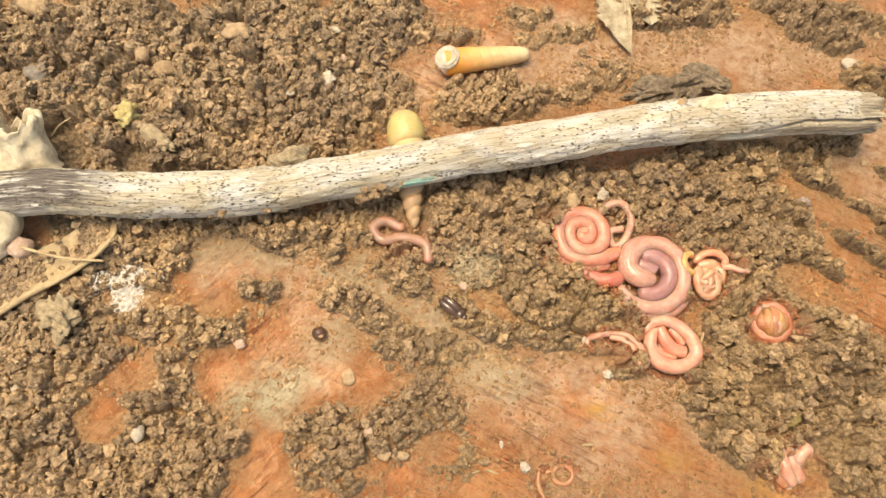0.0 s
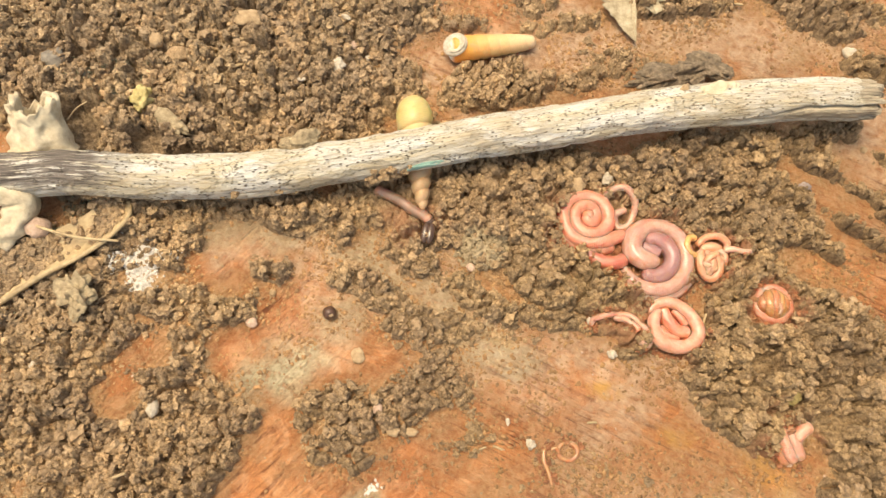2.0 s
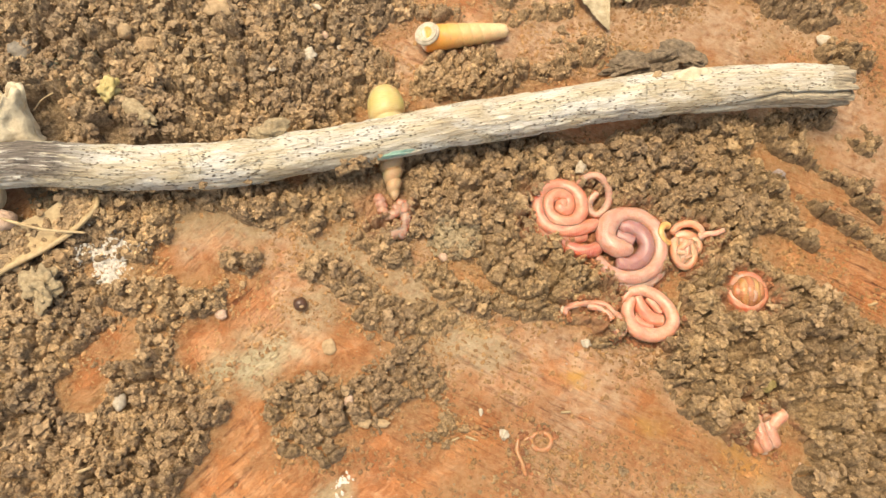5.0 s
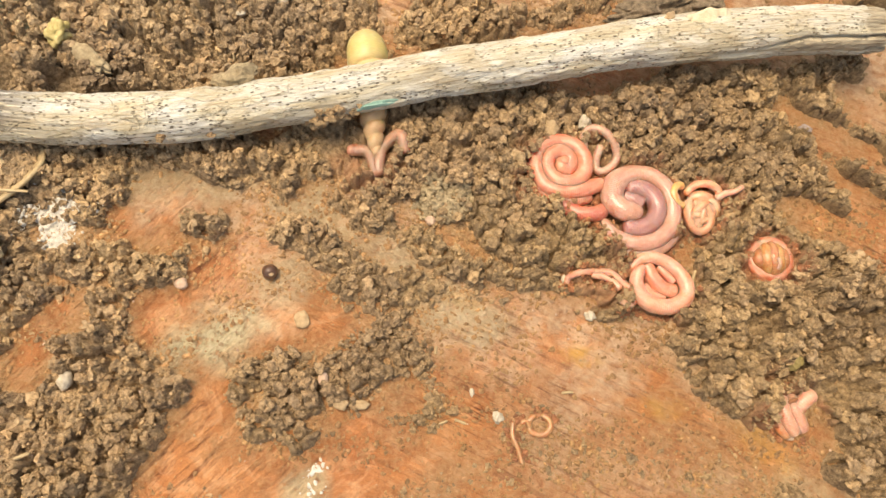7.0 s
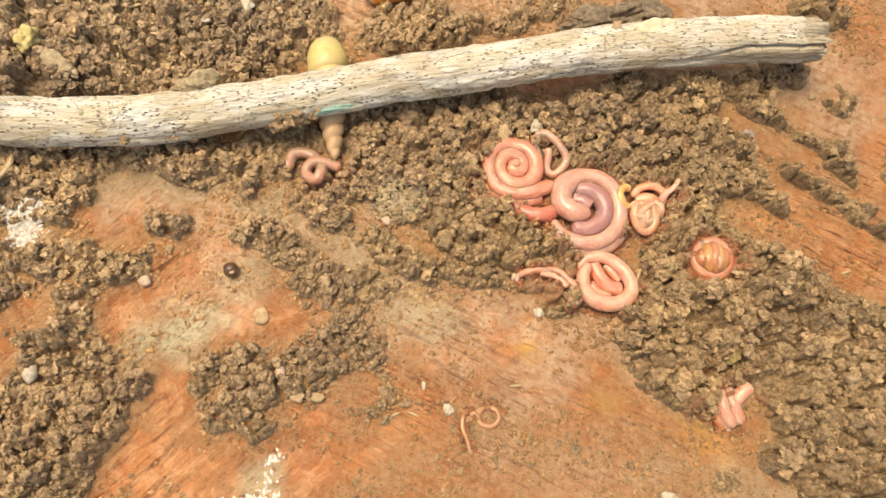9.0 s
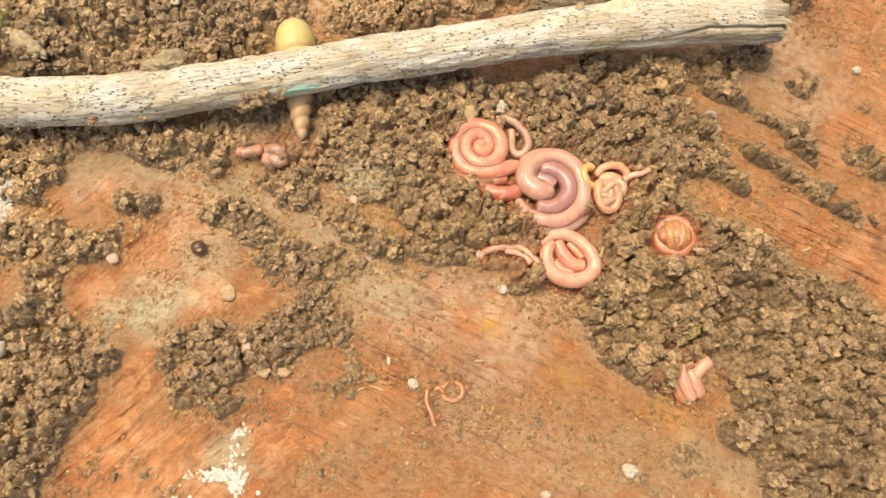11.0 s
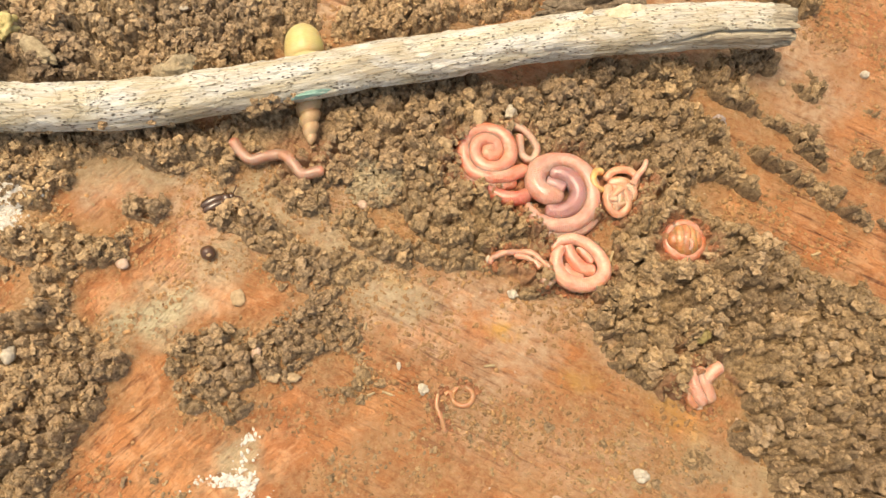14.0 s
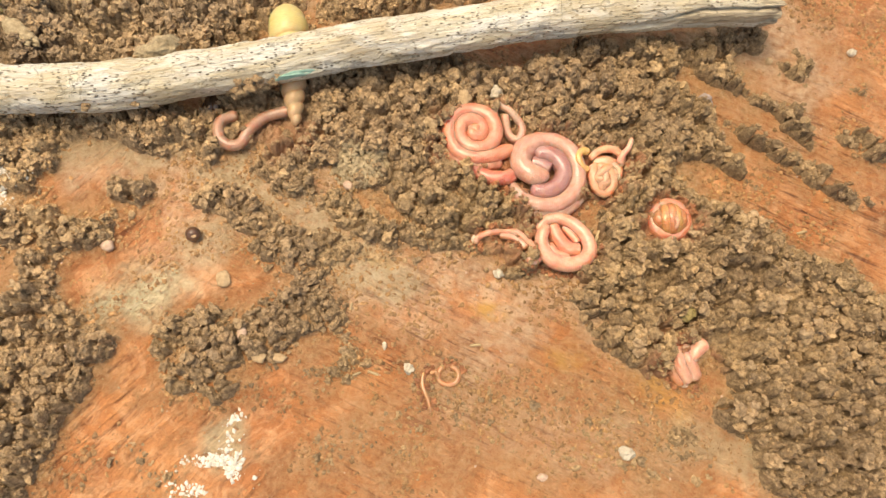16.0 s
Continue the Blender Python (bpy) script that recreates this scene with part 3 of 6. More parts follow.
pit(49.3, -4.6, 5, 3.5, 0, 2.0)
pit(60.4, -38.7, 3.0, 3.6, 0, 2.0)
pit(-76.2, 6.4, 8, 3, 0, 3.0)
FILMS += [(-30.5, -26.2, 7.0, 6.0, 20, 0.95), (-16.5, -50.5, 4.5, 5, 0, 0.7), (11.9, -25.3, 5, 3.5, -10, 0.5), (4.4, -21.8, 5, 3, -30, 0.5), (-9.5, -10.2, 9, 5, -10, 0.55), (4.6, -20.0, 9, 4, -25, 0.6), (-5.2, -14.7, 9, 4, -10, 0.6), (-35.4, 1.1, 11, 4, 0, 0.5), (-15.1, -3.5, 7, 4, 0, 0.6), (-18.5, -15.8, 6, 4, 0, 0.55), (65.6, -53.0, 12, 5, -25, 0.5)]
OCHRES += [(27.2, -28.9, 4, 1.5, -15, 0.9), (40.2, -36.7, 4, 3, 0, 0.6), (56.0, -44.1, 6, 3, -30, 0.55), (9.1, -19.8, 3, 1.2, -20, 0.8), (21.9, -1.3, 3, 2, 0, 0.9)]


DAMPS = [(26.7, 1.8, 8.4, 8.4, 0, 1.0), (39.3, -4.8, 9.0, 9.0, 0, 0.8), (49.6, -4.2, 7.2, 6.0, 0, 0.9), (40.1, -17.5, 8.4, 7.8, 0, 0.9), (60.1, -13.9, 5.6, 5.2, 0, 0.9), (59.1, -39.0, 6.6, 7.2, 0, 0.9), (32.9, -17.5, 7.2, 4.8, 0, 0.7), (-7.1, 2.7, 7.2, 4.8, 0, 0.6)]


HAZES = [(8.0, 36.0, 16, 9, 0, 0.95), (-6.0, 46.0, 9, 8, 0, 0.5), (-11.5, -13.5, 7, 4, -20, 0.8), (40.0, -26.0, 9, 5, -25, 0.9), (24.0, -22.0, 9, 4, -15, 0.7), (48.0, -33.5, 8, 4, -30, 0.6), (60.0, 44.0, 20, 9, -10, 0.85), (28.0, 42.0, 16, 9, 0, 0.95), (82.0, 45.0, 14, 9, 0, 0.75), (62.0, 30.5, 16, 4, 5, 0.6), (13.7, -26.4, 11, 6, -20, 0.9), (31.3, -28.5, 9, 7, -20, 0.8), (27.1, -35.7, 9, 6, -30, 0.6), (-19.8, -8.9, 8, 7, 0, 0.7), (-36.0, -2.9, 9, 5, 0, 0.8), (-11.2, -7.0, 10, 6, 0, 0.8), (-3.0, -4.9, 8, 5, 0, 0.7), (-25.7, -3.9, 6, 5, 0, 0.8), (7.1, -16.4, 9, 4, -20, 0.7), (-25.0, -21.4, 7, 5, 0, 0.5), (58.5, 46.1, 14, 8, -10, 0.5), (87.4, 20.5, 10, 15, 0, 0.7), (37.3, -49.5, 22, 6, -12, 0.4)]


GROOVES = [(18.1, -32.9, 13, 7, -20, 0.9), (-26.0, -13.7, 9, 6, -20, 0.9), (23.6, -43.7, 20, 7, -15, 0.7), (7.1, -37.1, 9, 5, -20, 0.8), (85.7, -10.9, 20, 11, -30, 1.0), (13.8, -27.2, 9, 6, -20, 1.0), (-25.9, -13.7, 7, 3.5, -20, 0.9), (-39.2, -44.7, 13, 9, 50, 0.7), (15.5, -34.4, 8, 5, -20, 0.8), (90.8, 4.9, 14, 6, -30, 0.9), (-1.9, 37.2, 8, 4, -12, 0.8)]


def depth_of_soil(x, y):
    d = np.zeros_like(x)
    warp, warp2 = 0.75 * fbm(x, y, 10, 5, 11), 0.6 * fbm(x, y, 9, 5, 23)
    for item in HEAPS:
        d = np.maximum(d, item[5] * oval(x, y, item, warp))
    for item in BARE:
        d = d * (1 - item[5] * oval(x, y, item, warp2))
    return d


X0, X1, Y0, Y1, STEP = -100.0, 122.0, -72.0, 66.0, 0.25
gx, gy = np.meshgrid(np.arange(X0, X1, STEP), np.arange(Y0, Y1, STEP), indexing="ij")
DEPTH = depth_of_soil(gx, gy)
edge = np.clip(np.minimum(np.minimum(gx - X0, X1 - gx), np.minimum(gy - Y0, Y1 - gy)) / 6, 0, 1)
DEPTH *= edge
PIT = np.zeros_like(gx)
warp = 0.2 * fbm(gx, gy, 4, 4, 31)
for item in PITS:
    PIT = np.maximum(PIT, item[5] * oval(gx, gy, item, warp))
H = DEPTH * (0.72 + 0.35 * fbm(gx, gy, 7.0, 4, 41)) - 0.75 + 0.25 * fbm(gx, gy, 1.6, 2, 47)


def cells(x, y, size, seed, gap=0.34):
    """Angular crumbs: for each place the height of its crumb (0 to 1), sunk in the cracks between crumbs."""
    r = np.random.default_rng(seed)
    jit = r.random((64, 64, 5))
    u, v = x / size + 200.0, y / size + 200.0
    i0, j0 = np.floor(u).astype(int), np.floor(v).astype(int)
    f1, f2, top = np.full(x.shape, 9.0), np.full(x.shape, 9.0), np.zeros(x.shape)
    for di in (-1, 0, 1):
        for dj in (-1, 0, 1):
            c = jit[(i0 + di) % 64, (j0 + dj) % 64]
            du, dv = u - i0 - di - c[..., 0], v - j0 - dj - c[..., 1]
            d = np.hypot(du, dv)
            h = c[..., 2] + 0.7 * (c[..., 3] - 0.5) * du + 0.7 * (c[..., 4] - 0.5) * dv
            near = d < f1
            f2 = np.where(near, f1, np.minimum(f2, d))
            top = np.where(near, h, top)
            f1 = np.where(near, d, f1)
    crack = np.clip((f2 - f1) / gap, 0, 1)
    dome = np.sqrt(np.clip(1 - (f1 / 0.85) ** 2, 0, 1))
    return (0.15 + 0.6 * top + 0.35 * dome) * crack * (2 - crack)


def depth_at(xs, ys, field):
    i = np.clip(((xs - X0) / STEP).astype(int), 0, field.shape[0] - 1)
    j = np.clip(((ys - Y0) / STEP).astype(int), 0, field.shape[1] - 1)
    return field[i, j]


wx, wy = gx + 0.8 * fbm(gx, gy, 2.2, 4, 51), gy + 0.8 * fbm(gx, gy, 2.2, 4, 53)
vx, vy = gx + 0.4 * fbm(gx, gy, 1.6, 4, 54), gy + 0.4 * fbm(gx, gy, 1.6, 4, 55)
thick = np.clip(DEPTH / 1.1, 0, 1)
# towards the worms and beyond the soil is cloddy, split by narrow cracks; elsewhere it is loose crumbs
CLODDY = np.clip((gx + 0.35 * gy - 2 + 14 * fbm(gx, gy, 16, 3, 60)) / 16, 0, 1)
loose = 2.3 * cells(wx, wy, 2.6, 57) + 1.1 * cells(wx, wy, 1.4, 58) - 1.1
clods = 4.2 * cells(vx, vy, 3.3, 65, 0.2) + 1.7 * cells(vx, vy, 1.7, 66, 0.24) - 2.3
H = H + np.clip(DEPTH / 2.6, 0, 1.2) * (3.1 * cells(wx, wy, 5.6, 56) - 1.45) + thick * (loose + (clods - loose) * CLODDY) + np.clip(DEPTH / 0.5, 0, 1) * 0.5 * cells(wx, wy, 0.8, 59) - 0.25
H = np.where(DEPTH > 0.7, np.maximum(H - PIT, np.minimum(H, 0.9 * cells(wx, wy, 1.3, 63) + 0.6 * cells(wx, wy, 2.6, 64) - 0.1)), H - PIT)
H = np.maximum(H - 1.4 * np.clip((0.85 - DEPTH) / 0.5, 0, 1), -1.0)


def soften(field, n):
    out = field.copy()
    for axis in (0, 1):
        out = sum(np.roll(out, k, axis) for k in range(-n, n + 1)) / (2 * n + 1)
    return out


TOP = soften(np.maximum(H, 0.0), 3)
HALO = soften(soften(DEPTH, 9), 9)
RELIEF = np.maximum(H, 0.0) - soften(np.maximum(H, 0.0), 7)


def top_of(x, y):
    """Height of the ground's surface in millimetres."""
    return float(depth_at(np.array([x]), np.array([y]), TOP)[0])


def build_ground():
    # far ground: one wide sheet, far below eye level
    r = np.r_[0, np.geomspace(0.01, 60, 48)]
    a = np.linspace(0, 2 * np.pi, 48, endpoint=False)
    rr, aa = np.meshgrid(r[1:], a, indexing="ij")
    x, y = rr * np.cos(aa), rr * np.sin(aa)
    z = -0.024 + 0.004 * fbm(x * 100, y * 100, 9, 3, 3) * np.clip(rr, 0, 1) - 0.001
    ob = new("ground", mesh_of("ground", np.stack([x, y, z], -1).reshape(-1, 3), lattice(len(r) - 1, 48, True), SOIL))
    tagged(ob, "dark brown bare soil reaching away on all sides", "ground", kind="structure")
    # the board, with a gently uneven worn top
    nx, ny = 381, 281
    x, y = np.meshgrid(np.linspace(-175, 205, nx), np.linspace(-150, 130, ny), indexing="ij")
    z = 0.18 * fbm(x, y, 14, 3, 61) + 0.05 * fbm(x, y, 2.5, 2, 67)
    top = np.stack([x, y, z], -1).reshape(-1, 3) * MM
    rim = np.r_[np.arange(nx) * ny, (nx - 1) * ny + np.arange(1, ny), (np.arange(nx - 2, -1, -1)) * ny + ny - 1, np.arange(ny - 2, 0, -1)]
    low = top[rim].copy()
    low[:, 2] = -0.022
    n0, k = len(top), len(rim)
    i = np.arange(k)
    skirt = np.stack([rim, n0 + i, n0 + (i + 1) % k, rim[(i + 1) % k]], -1)
    faces = np.vstack([lattice(nx, ny), skirt[:, ::-1]])
    me = mesh_of("board", np.vstack([top, low]), faces, BOARD)
    d = depth_of_soil(x, y)
    dust = np.clip(soften(d, 4) * 0.5 + 0.12 + 0.40 * fbm(x, y, 30, 3, 71), 0, 0.85)
    near = np.clip((y + 40) / -40 + 0.6, 0, 1) * np.clip((x - 0) / 40, 0, 1)
    dust = np.clip(dust + 0.08 * near, 0, 0.9)
    far = np.clip((y - 2) / 18, 0, 1) * np.clip((x + 5) / 30, 0, 1)
    dust = np.clip(dust + 0.16 * far * (1 + fbm(x, y, 8, 3, 77)), 0, 0.9)
    warp = 0.75 * fbm(x, y, 6, 5, 81)
    film, ochre = np.zeros_like(x), np.zeros_like(x)
    for item in FILMS:
        film = np.maximum(film, item[5] * oval(x, y, item, warp))
    for item in OCHRES:
        ochre = np.maximum(ochre, item[5] * oval(x, y, item, warp))
    haze = np.zeros_like(x)
    for item in HAZES:
        haze = np.maximum(haze, item[5] * oval(x, y, item, warp))
    groove = np.zeros_like(x)
    for item in GROOVES:
        groove = np.maximum(groove, item[5] * oval(x, y, item, warp))
    side = np.clip((x + 22 + (y + 30) * 0.5) / 14, 0, 1)
    for name, f in (("dust", dust), ("film", film), ("ochre", ochre), ("side", side), ("groove", groove), ("haze", haze)):
        at = me.attributes.new(name, "FLOAT", "POINT")
        at.data.foreach_set("value", np.r_[f.ravel(), np.zeros(k)])
    tagged(new("board", me), "worn orange-red board with scratched grain under soil", "board", kind="structure")
    # the soil sheet, cut away where the board shows
    faces = lattice(*H.shape)
    zf = H.ravel()
    faces = faces[(zf[faces] > -0.35).any(1)]
    used, back = np.unique(faces.ravel(), return_inverse=True)
    pts = np.stack([gx.ravel(), gy.ravel(), zf], -1)[used] * MM
    me = mesh_of("soil", pts, back.reshape(-1, 4), SOIL)
    damp = np.zeros_like(gx)
    warp = 0.5 * fbm(gx, gy, 4, 4, 85)
    for item in DAMPS:
        damp = np.maximum(damp, item[5] * oval(gx, gy, item, warp))
    me.attributes.new("damp", "FLOAT", "POINT").data.foreach_set("value", damp.ravel()[used])
    return tagged(new("soil", me), "crumbly brown soil heaped over the red board", "soil", kind="stuff")


SHEET = build_ground()


def templates(count, points=13):
    """Angular little clods: hulls of a few random points."""
    out = []
    for k in range(count):
        bm = bmesh.new()
        for p in rng.normal(size=(points, 3)):
            p = p / np.linalg.norm(p) * rng.uniform(0.75, 1.1)
            bm.verts.new((p[0] * 1.15, p[1] * 0.9, p[2] * 0.7))
        bmesh.ops.convex_hull(bm, input=bm.verts)
        bm.verts.index_update()
        bmesh.ops.triangulate(bm, faces=bm.faces)
        keep = [v for v in bm.verts if v.link_faces]
        at = {v: n for n, v in enumerate(keep)}
        out.append((np.array([v.co[:] for v in keep]), np.array([[at[v] for v in f.verts] for f in bm.faces])))
        bm.free()
    return out


def lumps(count, sub, rough):
    """Rounded, pitted little crumbs."""
    out = []
    for k in range(count):
        bm = bmesh.new()
        bmesh.ops.create_icosphere(bm, subdivisions=sub, radius=1)
        sq = rng.uniform(0.75, 1.2, 3) * (1, 1, 0.8)
        for v in bm.verts:
            f = 1 + rough * noise.noise(v.co * 1.4 + Vector((k * 5.1, 0, 3))) + rough * 0.8 * noise.noise(v.co * 3.0 + Vector((0, k * 3.3, 0))) + rng.uniform(-0.75, 0.5) * rough
            v.co = Vector(v.co[i] * sq[i] for i in range(3)) * f
        out.append((np.array([v.co[:] for v in bm.verts]), np.array([[v.index for v in f.verts] for f in bm.faces])))
        bm.free()
    return out


def turns(n):
    """Random turns, mostly about the upright axis."""
    a = rng.uniform(0, np.pi, n)
    q = np.stack([np.cos(a), *(0.38 * rng.normal(size=(2, n))), np.sin(a)], 1)
    w, x, y, z = (q / np.linalg.norm(q, axis=1)[:, None]).T
    return np.stack([1 - 2 * (y * y + z * z), 2 * (x * y - w * z), 2 * (x * z + w * y), 2 * (x * y + w * z), 1 - 2 * (x * x + z * z), 2 * (y * z - w * x), 2 * (x * z - w * y), 2 * (y * z + w * x), 1 - 2 * (x * x + y * y)], -1).reshape(-1, 3, 3)


def scatter(name, pos, size, shapes, mat, label, category, smooth=False):
    """Many small lumps as one mesh."""
    kind = rng.integers(0, len(shapes), len(pos))
    vs, fs, at = [], [], 0
    for k, (v, f) in enumerate(shapes):
        p, s = pos[kind == k], size[kind == k]
        if not len(p):
            continue
        pts = np.einsum("nij,vj->nvi", turns(len(p)), v) * s[:, None, None] + p[:, None]
        vs.append(pts.reshape(-1, 3))
        fs.append((f[None] + (np.arange(len(p)) * len(v))[:, None, None]).reshape(-1, 3) + at)
        at += len(p) * len(v)
    me = mesh_of(name, np.vstack(vs) * MM, np.vstack(fs), mat, smooth)
    return tagged(new(name, me), label, category, kind="stuff")


def build_crumbs():
    fine, coarse = lumps(10, 1, 0.55), lumps(16, 2, 0.5)
    for shapes, count, most, low, high, need, label in (
        (coarse, 46000, 11500, 0.34, 1.05, 1.4, "brown soil crumbs lying loose on the heaps"),
        (fine, 110000, 34000, 0.16, 0.45, 0.6, "fine brown soil grains strewn over the soil"),
    ):
        xs, ys = rng.uniform(X0 + 3, X1 - 3, count), rng.uniform(Y0 + 3, Y1 - 3, count)
        rs = low + (high - low) * rng.random(count) ** 2.6
        clump = 0.5 + 0.9 * fbm(xs, ys, 6, 3, 91)
        keep = rng.random(count) < np.clip((depth_at(xs, ys, DEPTH) - 0.2) / need, 0, 1) * np.clip(clump + 0.25, 0.1, 1)
        keep &= depth_at(xs, ys, PIT) < 1.0
        keep &= depth_at(xs, ys, RELIEF) > -0.5 + 0.35 * depth_at(xs, ys, CLODDY) + 0.3 * rng.normal(size=count)
        xs, ys, rs = (v[keep][:most] for v in (xs, ys, rs))
        zs = np.maximum(depth_at(xs, ys, H), 0) + rs * rng.uniform(-0.45, 0.3, len(xs))
        scatter("soil_crumbs", np.stack([xs, ys, zs], 1), rs, shapes, CRUMB, label, "soil")
    # blocky clods packed side by side in the cloddy heaps
    px, py = np.meshgrid(np.arange(-6, X1 - 4, 1.7), np.arange(Y0 + 4, 34, 1.7), indexing="ij")
    xs, ys = px.ravel() + rng.uniform(-0.6, 0.6, px.size), py.ravel() + rng.uniform(-0.6, 0.6, px.size)
    keep = (rng.random(px.size) < np.clip((depth_at(xs, ys, DEPTH) - 0.8) / 0.8, 0, 0.8) * depth_at(xs, ys, CLODDY)) & (depth_at(xs, ys, PIT) < 0.6) & (depth_at(xs, ys, RELIEF) > -0.6)
    xs, ys = xs[keep], ys[keep]
    rs = 0.5 + 0.75 * rng.random(len(xs)) ** 1.8
    zs = depth_at(xs, ys, TOP) + rs * rng.uniform(-0.1, 0.5, len(xs))
    scatter("soil_clods", np.stack([xs, ys, zs], 1), rs, lumps(18, 2, 0.42), CRUMB, "blocky brown clods of soil heaped near the worms", "soil")
    # thin strew on the bare board
    n = 86000
    xs, ys = rng.uniform(X0 + 3, X1 - 3, n), rng.uniform(Y0 + 3, Y1 - 3, n)
    rs = 0.10 + 0.5 * rng.random(n) ** 3.2
    d = depth_at(xs, ys, DEPTH)
    keep = (d < 0.9) & (rng.random(n) < np.clip(0.02 + 2.6 * fbm(xs, ys, 9, 5, 95) + 0.9 * d + 0.45 * np.clip(depth_at(xs, ys, HALO) - 0.1, 0, 0.9) + 0.3 * np.clip((ys - 24) / 6, 0, 1) * np.clip((xs + 14) / 6, 0, 1) + 0.16 * np.clip((-28 - ys) / 12, 0, 1) * np.clip(xs / 12, 0, 1), 0.03, 1))
    xs, ys, rs = xs[keep], ys[keep], rs[keep]
    scatter("soil_grains", np.stack([xs, ys, -rs * 0.18], 1), rs, fine, STREW, "scattered brown grains of soil on the red board", "soil", True)


build_crumbs()


def build_flecks():
    """Tiny pale mineral grains lying all over the soil."""
    shapes = templates(6, 10)
    for mat, count, label in ((STONE_TAN, 1000, "tiny tan mineral grains strewn on soil"), (STONE_PINK, 420, "tiny pale mineral grains strewn on soil")):
        xs, ys = rng.uniform(X0 + 3, X1 - 3, count), rng.uniform(Y0 + 3, Y1 - 3, count)
        rs = 0.10 + 0.26 * rng.random(count) ** 3
        zs = np.maximum(depth_at(xs, ys, H), 0) + rs * 0.35
        scatter("mineral_grains", np.stack([xs, ys, zs], 1), rs, shapes, mat, label, "grains")


build_flecks()


def build_clods():
    """The larger clods, each a few angular lumps grown together."""
    shapes = lumps(8, 2, 0.6)
    kinds = []
    for k in range(12):
        vs, fs, at = [], [], 0
        for n in range(9):
            v, f = shapes[rng.integers(len(shapes))]
            d = rng.normal(size=3) * (0.42, 0.42, 0.22) if n else np.zeros(3)
            size = rng.uniform(0.26, 0.5)
            vs.append(v @ turns(1)[0].T * size + d)
            fs.append(f + at)
            at += len(v)
        kinds.append(mesh_of("clod", np.vstack(vs) * MM, np.vstack(fs), CRUMB, False))
    xs, ys = rng.uniform(X0 + 6, X1 - 6, 4000), rng.uniform(Y0 + 6, Y1 - 6, 4000)
    keep = (rng.random(4000) < np.clip((depth_at(xs, ys, DEPTH) - 0.9) / 2.2, 0, 1)) & (depth_at(xs, ys, PIT) < 0.5)
    for x, y in list(zip(xs[keep], ys[keep]))[:290]:
        ob = new("clod", kinds[rng.integers(len(kinds))])
        ob.parent = SHEET
        r = 1.2 + 1.5 * rng.random() ** 2
        ob.location = (x * MM, y * MM, (top_of(x, y) + 0.12 * r) * MM)
        ob.rotation_euler.z = rng.uniform(0, 6.28)
        ob.scale = (r, r, r * 0.85)


build_clods()

